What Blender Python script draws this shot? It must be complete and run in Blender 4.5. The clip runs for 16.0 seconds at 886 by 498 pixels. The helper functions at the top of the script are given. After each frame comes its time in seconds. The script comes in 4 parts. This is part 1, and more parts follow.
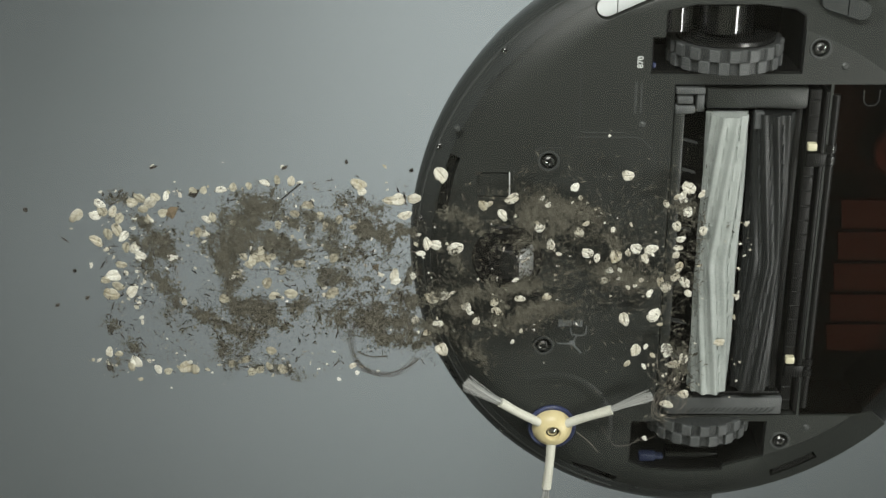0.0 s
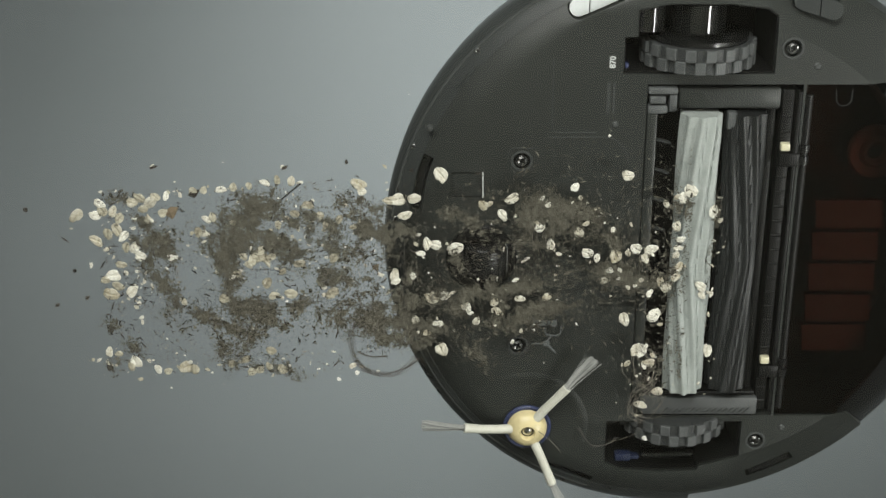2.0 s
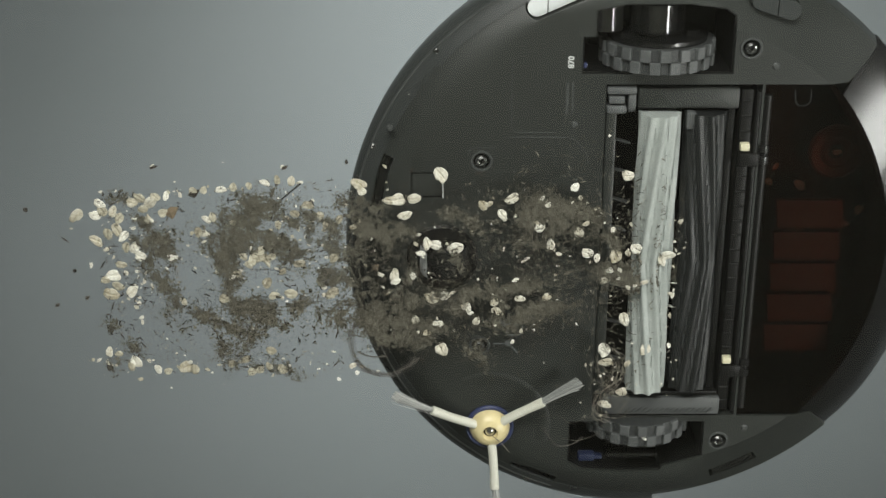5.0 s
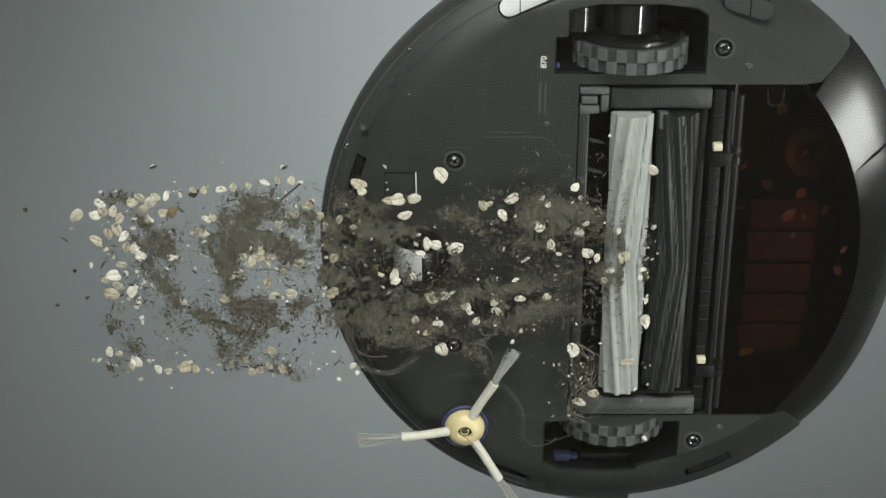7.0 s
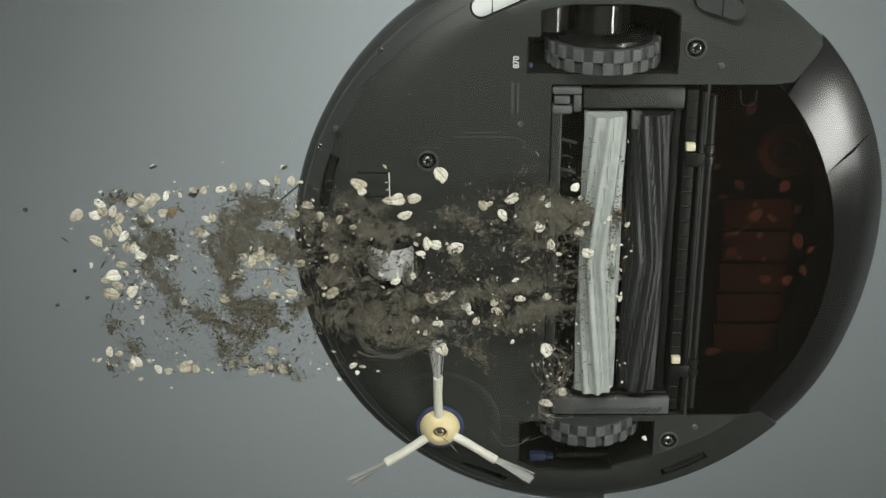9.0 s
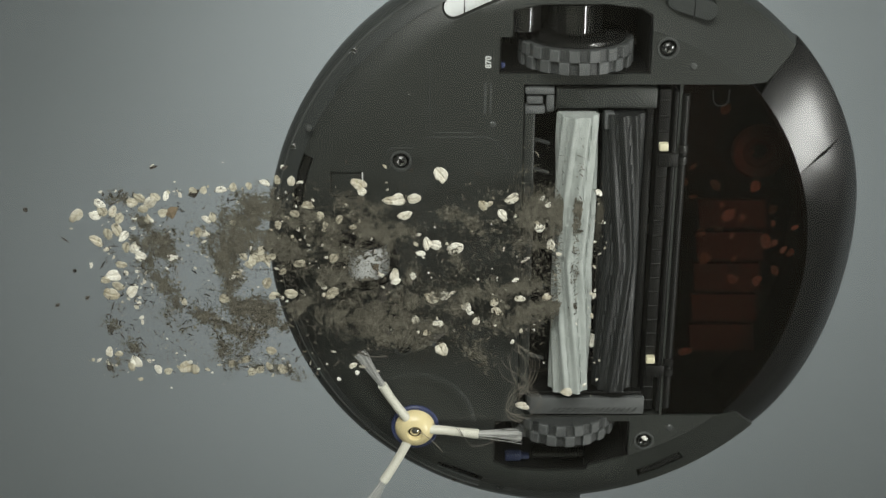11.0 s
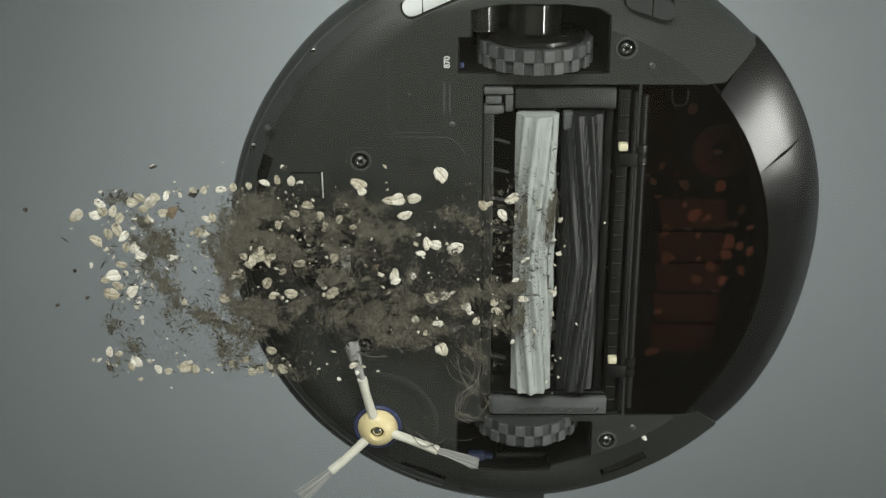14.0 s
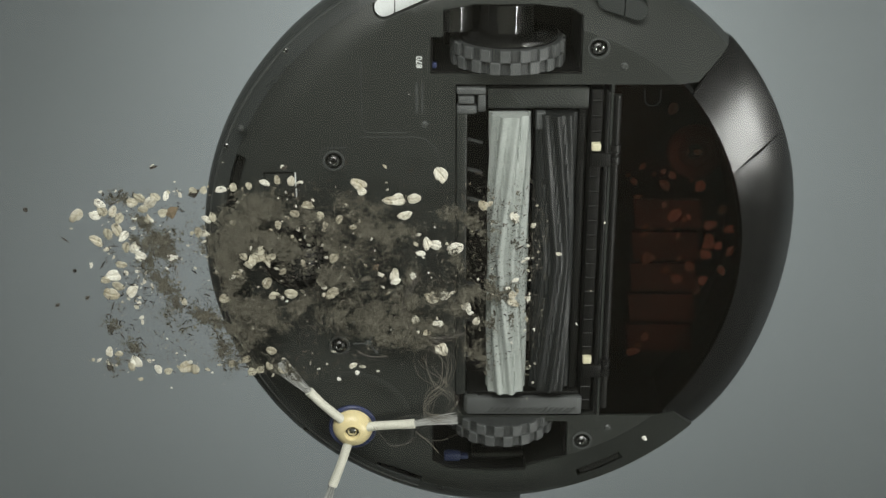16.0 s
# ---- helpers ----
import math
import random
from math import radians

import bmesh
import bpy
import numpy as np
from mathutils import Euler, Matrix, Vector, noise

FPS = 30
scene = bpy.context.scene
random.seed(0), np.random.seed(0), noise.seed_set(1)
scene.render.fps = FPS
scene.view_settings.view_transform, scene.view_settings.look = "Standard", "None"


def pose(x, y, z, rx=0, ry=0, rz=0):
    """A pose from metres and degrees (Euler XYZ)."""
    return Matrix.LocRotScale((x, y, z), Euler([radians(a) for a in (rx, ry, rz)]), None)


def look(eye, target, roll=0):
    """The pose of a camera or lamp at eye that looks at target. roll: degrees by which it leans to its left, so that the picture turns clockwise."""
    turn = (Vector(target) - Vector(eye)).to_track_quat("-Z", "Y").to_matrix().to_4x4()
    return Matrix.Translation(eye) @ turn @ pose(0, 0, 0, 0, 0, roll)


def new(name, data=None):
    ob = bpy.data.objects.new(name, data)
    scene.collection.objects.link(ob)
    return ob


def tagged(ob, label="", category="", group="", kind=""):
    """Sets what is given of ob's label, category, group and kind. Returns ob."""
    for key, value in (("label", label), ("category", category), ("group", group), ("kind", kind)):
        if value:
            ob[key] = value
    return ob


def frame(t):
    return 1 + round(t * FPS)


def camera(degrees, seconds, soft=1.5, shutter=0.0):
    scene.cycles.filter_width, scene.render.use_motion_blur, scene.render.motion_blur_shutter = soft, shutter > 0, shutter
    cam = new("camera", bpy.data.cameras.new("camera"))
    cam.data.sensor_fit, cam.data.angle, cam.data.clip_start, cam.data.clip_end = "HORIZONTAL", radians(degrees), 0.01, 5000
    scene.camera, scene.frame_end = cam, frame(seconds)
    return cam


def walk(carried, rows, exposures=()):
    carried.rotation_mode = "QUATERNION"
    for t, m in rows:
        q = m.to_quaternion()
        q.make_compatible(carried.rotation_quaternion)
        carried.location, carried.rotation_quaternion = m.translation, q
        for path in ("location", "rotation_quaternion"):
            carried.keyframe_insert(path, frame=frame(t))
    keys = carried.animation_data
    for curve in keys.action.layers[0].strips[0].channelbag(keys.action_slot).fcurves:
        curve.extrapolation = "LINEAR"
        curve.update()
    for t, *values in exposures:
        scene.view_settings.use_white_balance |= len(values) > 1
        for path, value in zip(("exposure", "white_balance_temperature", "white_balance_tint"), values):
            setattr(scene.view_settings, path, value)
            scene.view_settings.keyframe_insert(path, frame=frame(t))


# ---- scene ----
import collections

TILT, DIST = 23.392, 0.8414
cam = camera(33.6, 16.0, 1.4)
EYE = (0, -DIST * math.sin(radians(TILT)), -DIST * math.cos(radians(TILT)))
walk(cam, [(0, pose(*EYE, 180 - TILT, 0, 0)), (16, pose(*EYE, 180 - TILT, 0, 0))], [(0, 0.0, 6500, 10), (16, 0.0, 6500, 10)])

# ---- light ----
world = bpy.data.worlds.new("world")
world.use_nodes = True
world.node_tree.nodes["Background"].inputs[0].default_value = (0.5, 0.52, 0.52, 1)
world.node_tree.nodes["Background"].inputs[1].default_value = 0.02
scene.world = world


def softbox(name, eye, target, sx, sy, watts, color=(1, 1, 1), spread=180):
    data = bpy.data.lights.new(name, "AREA")
    data.shape, data.size, data.size_y, data.energy, data.color = "RECTANGLE", sx, sy, watts, color
    data.spread = radians(spread)
    ob = new(name, data)
    ob.matrix_world = look(eye, target)
    return ob


WARM = (1.0, 0.985, 0.93)
COOL = (1.0, 0.985, 0.945)
softbox("key_softbox", (0.98, 0.22, -0.82), (0.0, 0.0, 0), 0.32, 0.5, 8.5, WARM)
softbox("front_softbox", (-0.10, -1.0, -0.75), (-0.03, 0, 0), 1.0, 0.4, 16.5, WARM)
softbox("side_softbox", (1.35, -0.12, 0.10), (0.1, -0.05, 0.035), 0.34, 0.24, 2.9, COOL)
# Two added fill lamps brighten the backdrop's middle, imitating lens fall-off at the corners.
softbox("backdrop_fill", (0.06, -0.42, 0.14), (0.01, 0.38, 0.62), 0.2, 0.12, 1.33, COOL, 72)
softbox("backdrop_fill", (0.0, 0.90, 0.20), (0.0, 0.30, 0.62), 0.2, 0.12, 0.22, COOL, 90)

# ---- materials ----


def material(name, color, rough=0.5, metal=0.0, var=0.15, scale=60.0, fine=600.0, bump=0.05, color2=None, transmission=0.0, spec=0.5, coat=0.0, island=0.0, depth=0.001):
    m = bpy.data.materials.new(name)
    m.use_nodes = True
    nt = m.node_tree
    b = nt.nodes["Principled BSDF"]
    b.inputs["Roughness"].default_value = rough
    b.inputs["Metallic"].default_value = metal
    b.inputs["Specular IOR Level"].default_value = spec
    b.inputs["Coat Weight"].default_value = coat
    b.inputs["Transmission Weight"].default_value = transmission
    co = nt.nodes.new("ShaderNodeTexCoord")
    n1 = nt.nodes.new("ShaderNodeTexNoise")
    n1.inputs["Scale"].default_value, n1.inputs["Detail"].default_value = scale, 5
    n2 = nt.nodes.new("ShaderNodeTexNoise")
    n2.inputs["Scale"].default_value, n2.inputs["Detail"].default_value = fine, 3
    nt.links.new(co.outputs["Object"], n1.inputs["Vector"])
    nt.links.new(co.outputs["Object"], n2.inputs["Vector"])
    add = nt.nodes.new("ShaderNodeMath")
    add.operation = "ADD"
    nt.links.new(n1.outputs["Fac"], add.inputs[0])
    nt.links.new(n2.outputs["Fac"], add.inputs[1])
    half = nt.nodes.new("ShaderNodeMath")
    half.operation = "MULTIPLY"
    half.inputs[1].default_value = 0.5
    nt.links.new(add.outputs[0], half.inputs[0])
    fac = half.outputs[0]
    if island:
        geo = nt.nodes.new("ShaderNodeNewGeometry")
        info = nt.nodes.new("ShaderNodeObjectInfo")
        s = nt.nodes.new("ShaderNodeMath")
        s.operation = "ADD"
        nt.links.new(geo.outputs["Random Per Island"], s.inputs[0])
        nt.links.new(info.outputs["Random"], s.inputs[1])
        fr = nt.nodes.new("ShaderNodeMath")
        fr.operation = "FRACT"
        nt.links.new(s.outputs[0], fr.inputs[0])
        mx = nt.nodes.new("ShaderNodeMix")
        mx.inputs[0].default_value = island
        nt.links.new(fac, mx.inputs[2])
        nt.links.new(fr.outputs[0], mx.inputs[3])
        fac = mx.outputs[0]
    ramp = nt.nodes.new("ShaderNodeValToRGB")
    c2 = color2 or tuple(min(1, c * (1 + var)) for c in color)
    c1 = color if color2 else tuple(c * (1 - var) for c in color)
    ramp.color_ramp.elements[0].position, ramp.color_ramp.elements[1].position = 0.3, 0.7
    ramp.color_ramp.elements[0].color, ramp.color_ramp.elements[1].color = (*c1, 1), (*c2, 1)
    nt.links.new(fac, ramp.inputs[0])
    nt.links.new(ramp.outputs[0], b.inputs["Base Color"])
    rr = nt.nodes.new("ShaderNodeMapRange")
    rr.inputs[3].default_value, rr.inputs[4].default_value = max(0, rough - 0.08), min(1, rough + 0.08)
    nt.links.new(n1.outputs["Fac"], rr.inputs[0])
    nt.links.new(rr.outputs[0], b.inputs["Roughness"])
    if bump:
        bp = nt.nodes.new("ShaderNodeBump")
        bp.inputs["Strength"].default_value, bp.inputs["Distance"].default_value = bump, depth
        nt.links.new(n2.outputs["Fac"], bp.inputs["Height"])
        nt.links.new(bp.outputs[0], b.inputs["Normal"])
    return m


def see_through(name, tint, gloss, rough=0.03):
    """A clear sheet: it lets light through with a tint, and mirrors by Fresnel."""
    m = bpy.data.materials.new(name)
    m.use_nodes = True
    nt = m.node_tree
    nt.nodes.remove(nt.nodes["Principled BSDF"])
    tr = nt.nodes.new("ShaderNodeBsdfTransparent")
    tr.inputs[0].default_value = (*tint, 1)
    gl = nt.nodes.new("ShaderNodeBsdfGlossy")
    gl.inputs["Roughness"].default_value = rough
    fr = nt.nodes.new("ShaderNodeFresnel")
    fr.inputs[0].default_value = gloss
    mix = nt.nodes.new("ShaderNodeMixShader")
    nt.links.new(fr.outputs[0], mix.inputs[0])
    nt.links.new(tr.outputs[0], mix.inputs[1])
    nt.links.new(gl.outputs[0], mix.inputs[2])
    nt.links.new(mix.outputs[0], nt.nodes["Material Output"].inputs[0])
    return m


M_SHELL = material("dark_plastic", (0.0262, 0.0290, 0.0262), 0.42, var=0.12, scale=25, fine=2500, bump=0.0)
M_BUMPER = material("bumper_plastic", (0.040, 0.044, 0.043), 0.30, var=0.1, scale=30, fine=2500, bump=0.0)
M_BLACK = material("black_plastic", (0.006, 0.006, 0.0057), 0.45, var=0.3, scale=60, fine=1500, bump=0.05, depth=0.0003, spec=0.3)
M_FRAME = material("grey_plastic", (0.062, 0.066, 0.064), 0.35, var=0.2, scale=50, fine=1500, bump=0.06, depth=0.0003)
M_GLOSS = material("gloss_plastic", (0.010, 0.010, 0.010), 0.20, var=0.2, scale=40, fine=900, bump=0.01, spec=0.8, depth=0.0002)
M_BEZEL = material("bezel_plastic", (0.010, 0.010, 0.010), 0.24, var=0.2, scale=40, fine=900, bump=0.0, spec=0.7)
M_DRUM = material("drum_plastic", (0.008, 0.008, 0.008), 0.05, var=0.2, scale=60, fine=900, bump=0.0, spec=1.0, coat=1.0, depth=0.0002)
M_TYRE = material("grey_rubber", (0.088, 0.093, 0.093), 0.55, var=0.25, scale=120, fine=1500, bump=0.15, depth=0.0004)
# tyre rubber darkened to paint shade between tread blocks and on the rear roller
M_TYRE_SHADE = material("shaded_tyre_rubber", (0.040, 0.043, 0.043), 0.55, var=0.25, scale=120, fine=1500, bump=0.15, depth=0.0004)
M_CASTER = material("caster_white", (0.42, 0.43, 0.42), 0.25, var=0.15, scale=200, fine=900, bump=0.05, depth=0.0003)
M_ROLL = material("pale_rubber", (0.30, 0.33, 0.31), 0.5, color2=(0.46, 0.49, 0.47), scale=90, fine=700, bump=0.15, depth=0.0004)
# roller rubber with the rear roller's deeper shade put into its colour
M_ROLL_SHADE = material("shaded_rubber", (0.013, 0.0145, 0.0145), 0.45, var=0.35, scale=90, fine=700, bump=0.15, depth=0.0004)
M_STEEL = material("steel", (0.55, 0.55, 0.54), 0.22, 1.0, var=0.1, scale=200, fine=2500, bump=0.0)
M_HUB = material("yellow_plastic", (0.80, 0.68, 0.38), 0.3, var=0.08, scale=60, fine=900, bump=0.03, depth=0.0003)
M_ARM = material("cream_rubber", (0.62, 0.61, 0.52), 0.55, color2=(0.78, 0.77, 0.68), scale=150, fine=900, bump=0.1, depth=0.0004)
M_BRISTLE = material("bristle_fibre", (0.30, 0.31, 0.30), 0.5, color2=(0.62, 0.62, 0.60), scale=300, fine=2000, bump=0.0, island=0.8)
M_BLUE = material("blue_plastic", (0.036, 0.048, 0.125), 0.4, var=0.3, scale=120, fine=900, bump=0.03)
M_NAVY = material("navy_plastic", (0.012, 0.019, 0.052), 0.6, var=0.3, scale=200, fine=900, bump=0.03)
M_CREAM = material("cream_plastic", (0.72, 0.68, 0.48), 0.4, var=0.06, scale=90, fine=900, bump=0.02)
M_INK_GLINT = material("pale_ink_and_glint", (0.62, 0.64, 0.62), 0.6, var=0.06, scale=200, fine=2000, bump=0.0)
M_INKDIM = material("dim_ink", (0.13, 0.14, 0.14), 0.6, var=0.1, scale=200, fine=2000, bump=0.0)
# near-white base colour carries the sensor window's bright reflection
M_LENS_SHEEN = material("lens_sheen", (0.75, 0.78, 0.78), 0.12, var=0.05, scale=80, fine=500, bump=0.0, spec=0.8)
M_RED = material("red_louvre", (0.155, 0.125, 0.115), 0.5, var=0.12, scale=70, fine=700, bump=0.05)
M_OAT = material("oat_flake", (0.40, 0.35, 0.24), 0.42, color2=(0.95, 0.93, 0.84), scale=1100, fine=4200, bump=0.8, island=0.30, depth=0.0005)
M_SOIL = material("dry_soil", (0.044, 0.040, 0.031), 0.9, color2=(0.190, 0.178, 0.142), scale=300, fine=1500, bump=0.4, island=0.6, spec=0.2)
M_DUSTY = material("dusty_oat_flake", (0.15, 0.125, 0.08), 0.6, color2=(0.72, 0.68, 0.54), scale=700, fine=3200, bump=0.8, island=0.15, depth=0.0005)
M_FILM = material("pressed_soil", (0.042, 0.039, 0.030), 0.9, color2=(0.168, 0.158, 0.124), scale=260, fine=1700, bump=0.8, spec=0.2, depth=0.0004)
M_BARK = material("bark_chip", (0.022, 0.019, 0.016), 0.85, color2=(0.075, 0.065, 0.055), scale=250, fine=1500, bump=0.4, island=0.6, spec=0.2)
M_LEAF = material("dry_leaf", (0.16, 0.12, 0.075), 0.8, var=0.3, scale=250, fine=900, bump=0.4)
M_FIBRE = material("pale_fibre", (0.20, 0.18, 0.15), 0.5, var=0.3, scale=300, fine=900, bump=0.0)
M_STRAW = material("pale_straw", (0.16, 0.13, 0.09), 0.7, color2=(0.34, 0.29, 0.21), scale=300, fine=900, bump=0.2, island=0.7)
M_HAIR = material("dark_hair", (0.10, 0.09, 0.08), 0.5, var=0.3, scale=300, fine=900, bump=0.0)
M_CRUMB = material("white_crumb", (0.80, 0.78, 0.72), 0.7, var=0.08, scale=400, fine=900, bump=0.3)
M_PAPER = material("grey_paper", (0.222, 0.247, 0.260), 0.85, var=0.03, scale=3, fine=300, bump=0.02, spec=0.2)
M_WALL = material("unseen_wall_paint", (0.10, 0.10, 0.09), 0.9, var=0.15, scale=2, fine=60, bump=0.05, spec=0.1)
M_FLOOR = material("bounce_floor_paint", (0.62, 0.60, 0.50), 0.8, var=0.1, scale=2, fine=60, bump=0.05, spec=0.2)
M_GLASS = see_through("clear_glass", (0.97, 0.985, 0.98), 1.45, 0.0)
M_BIN = see_through("smoked_red_plastic", (0.63, 0.45, 0.40), 1.35, 0.08)

# ---- mesh tools ----


def part(name, bm, mat, parent, label="", smooth=35):
    me = bpy.data.meshes.new(name)
    bm.to_mesh(me)
    bm.free()
    me.materials.append(mat)
    if smooth:
        me.polygons.foreach_set("use_smooth", [True] * len(me.polygons))
        me.set_sharp_from_angle(angle=radians(smooth))
    ob = new(name, me)
    ob.parent = parent
    return tagged(ob, label)


def box(bm, x0, x1, y0, y1, z0, z1, bevel=0.0, seg=2):
    m = Matrix.Translation(((x0 + x1) / 2, (y0 + y1) / 2, (z0 + z1) / 2)) @ Matrix.Diagonal((x1 - x0, y1 - y0, z1 - z0, 1))
    r = bmesh.ops.create_cube(bm, size=1, matrix=m)
    if bevel:
        es = list({e for v in r["verts"] for e in v.link_edges})
        bmesh.ops.bevel(bm, geom=es, offset=bevel, segments=seg, affect="EDGES", profile=0.5)
    return bm


def cyl(bm, c, r, h, axis="Z", seg=32, r2=None):
    turn = {"Z": Matrix(), "Y": Matrix.Rotation(radians(-90), 4, "X"), "X": Matrix.Rotation(radians(90), 4, "Y")}[axis]
    return bmesh.ops.create_cone(bm, cap_ends=True, segments=seg, radius1=r, radius2=r if r2 is None else r2, depth=h, matrix=Matrix.Translation(c) @ turn)


def lathe(bm, prof, a0=0.0, a1=360.0, seg=96, closed=False, c=(0, 0)):
    """Turns a profile of (r, z) about the z axis; closed: the profile is a loop."""
    full = abs(a1 - a0) >= 359.9
    n = seg if full else seg + 1
    rings = []
    for i in range(n):
        a = radians(a0 + (a1 - a0) * i / seg)
        rings.append([bm.verts.new((c[0] + r * math.cos(a), c[1] + r * math.sin(a), z)) for r, z in prof])
    k = len(prof)
    for i in range(seg):
        p, q = rings[i], rings[(i + 1) % n]
        for j in range(k if closed else k - 1):
            bm.faces.new((p[j], q[j], q[(j + 1) % k], p[(j + 1) % k]))
    if closed and not full:
        bm.faces.new(rings[0])
        bm.faces.new(rings[-1][::-1])
    bmesh.ops.recalc_face_normals(bm, faces=bm.faces)
    return bm


def prism(bm, pts, z0, z1):
    lo = [bm.verts.new((x / 1000, y / 1000, z0)) for x, y in pts]
    hi = [bm.verts.new((x / 1000, y / 1000, z1)) for x, y in pts]
    n = len(pts)
    bm.faces.new(lo)
    bm.faces.new(hi[::-1])
    for i in range(n):
        bm.faces.new((lo[i], hi[i], hi[(i + 1) % n], lo[(i + 1) % n]))
    bmesh.ops.recalc_face_normals(bm, faces=bm.faces)
    return bm


def rounded(x0, x1, y0, y1, r, n=5):
    pts = []
    for cx, cy, a in ((x1 - r, y1 - r, 0), (x0 + r, y1 - r, 90), (x0 + r, y0 + r, 180), (x1 - r, y0 + r, 270)):
        pts += [(cx + r * math.cos(radians(a + 90 * i / n)), cy + r * math.sin(radians(a + 90 * i / n))) for i in range(n + 1)]
    return pts


def stroke(pts, w):
    """A flat band along a line of points in millimetres, w wide, as an outline."""
    left, right = [], []
    for i, (x, y) in enumerate(pts):
        a, b = pts[max(0, i - 1)], pts[min(len(pts) - 1, i + 1)]
        dx, dy = b[0] - a[0], b[1] - a[1]
        k = w / 2 / math.hypot(dx, dy)
        left.append((x - dy * k, y + dx * k))
        right.append((x + dy * k, y - dx * k))
    return left + right[::-1]


def capsule(p, q, r, n=10):
    """The outline of a rounded slot from p to q."""
    a = math.atan2(q[1] - p[1], q[0] - p[0])
    return [(q[0] + r * math.cos(a - math.pi / 2 + math.pi * i / n), q[1] + r * math.sin(a - math.pi / 2 + math.pi * i / n)) for i in range(n + 1)] + \
           [(p[0] + r * math.cos(a + math.pi / 2 + math.pi * i / n), p[1] + r * math.sin(a + math.pi / 2 + math.pi * i / n)) for i in range(n + 1)]


def clip(pts, lo, hi):
    """The part of a convex outline between two values of x."""
    for side, lim in ((1, lo), (-1, hi)):
        out = []
        for i, p in enumerate(pts):
            q = pts[(i + 1) % len(pts)]
            dp, dq = side * (p[0] - lim), side * (q[0] - lim)
            if dp >= 0:
                out.append(p)
            if dp * dq < 0:
                f = dp / (dp - dq)
                out.append((lim, p[1] + f * (q[1] - p[1])))
        pts = out
    return pts


def tube(bm, pts, r, seg=6):
    """A thin round tube through points in metres."""
    rings = []
    for i, p in enumerate(pts):
        d = (Vector(pts[min(len(pts) - 1, i + 1)]) - Vector(pts[max(0, i - 1)])).normalized()
        u = d.orthogonal().normalized()
        w = d.cross(u)
        rings.append([bm.verts.new(Vector(p) + r * (math.cos(2 * math.pi * j / seg) * u + math.sin(2 * math.pi * j / seg) * w)) for j in range(seg)])
    for p, q in zip(rings, rings[1:]):
        best = min(range(seg), key=lambda s: (p[0].co - q[s].co).length)
        for j in range(seg):
            bm.faces.new((p[j], p[(j + 1) % seg], q[(j + 1 + best) % seg], q[(j + best) % seg]))
    bm.faces.new(rings[0][::-1])
    bm.faces.new(rings[-1])
    return bm


def carve(ob, cutters):
    """Cuts closed meshes out of ob and keeps the result as its plain mesh."""
    made = []
    for bm in cutters:
        me = bpy.data.meshes.new("cutter")
        bm.to_mesh(me)
        bm.free()
        c = new("cutter", me)
        c.parent = ob.parent
        made.append(c)
        mod = ob.modifiers.new("cut", "BOOLEAN")
        mod.operation, mod.object, mod.solver = "DIFFERENCE", c, "EXACT"
    bpy.context.view_layer.update()
    me = bpy.data.meshes.new_from_object(ob.evaluated_get(bpy.context.evaluated_depsgraph_get()))
    ob.modifiers.clear()
    ob.data = me
    tri = bmesh.new()
    tri.from_mesh(me)
    bmesh.ops.triangulate(tri, faces=[f for f in tri.faces if len(f.verts) > 4])
    tri.to_mesh(me)
    tri.free()
    me.polygons.foreach_set("use_smooth", [True] * len(me.polygons))
    me.set_sharp_from_angle(angle=radians(30))
    for c in made:
        bpy.data.objects.remove(c)
    return ob


# ---- the set: glass sheet, backdrop, added unseen room ----
bm = box(bmesh.new(), -0.9, 0.9, -0.7, 0.7, -0.010, 0.0, 0.001)
glass = part("floor", bm, M_GLASS, None, smooth=0)
tagged(glass, "clear glass sheet on which the robot drives", "glass floor", kind="structure")
glass.visible_shadow = False
bm = box(bmesh.new(), -2.4, 2.4, -2.4, 2.4, 0.62, 0.64, 0.002)
tagged(part("backdrop", bm, M_PAPER, None), "plain grey paper backdrop above the glass", "backdrop", kind="structure")
# Unseen room added: dark walls, and a pale floor whose reflection lifts dark tones.
for nm, dims in (("wall_west", (-2.44, -2.4, -2.4, 2.4, -1.6, 0.64)), ("wall_east", (2.4, 2.44, -2.4, 2.4, -1.6, 0.64)),
                 ("wall_north", (-2.4, 2.4, -2.44, -2.4, -1.6, 0.64)), ("wall_south", (-2.4, 2.4, 2.4, 2.44, -1.6, 0.64)),
                 ("bounce_floor", (-2.44, 2.44, -2.44, 2.44, -1.64, -1.6))):
    tagged(part(nm, box(bmesh.new(), *dims), M_FLOOR if "floor" in nm else M_WALL, None), "added unseen matt " + ("beige" if "floor" in nm else "dark") + " studio " + ("floor" if "floor" in nm else "wall"), "floor" if "floor" in nm else "wall", kind="structure")

# ---- the robot vacuum, seen from below ----
SPEED, START, SIDE = 0.00764, 0.15926, 0.00994
robot = tagged(new("robot_vacuum"), "round dark grey robot vacuum driving over the glass", "robot vacuum")
robot.location = (START, SIDE, 0)
PLATE = 0.013

# underside and side wall, one carved shell
prof = [(0.1405, PLATE), (0.149, PLATE), (0.156, 0.0142), (0.166, 0.0195), (0.173, 0.0262), (0.1760, 0.034), (0.1755, 0.060), (0.1700, 0.076), (0.162, 0.088), (0.150, 0.091)]
bm = lathe(bmesh.new(), prof, seg=160)
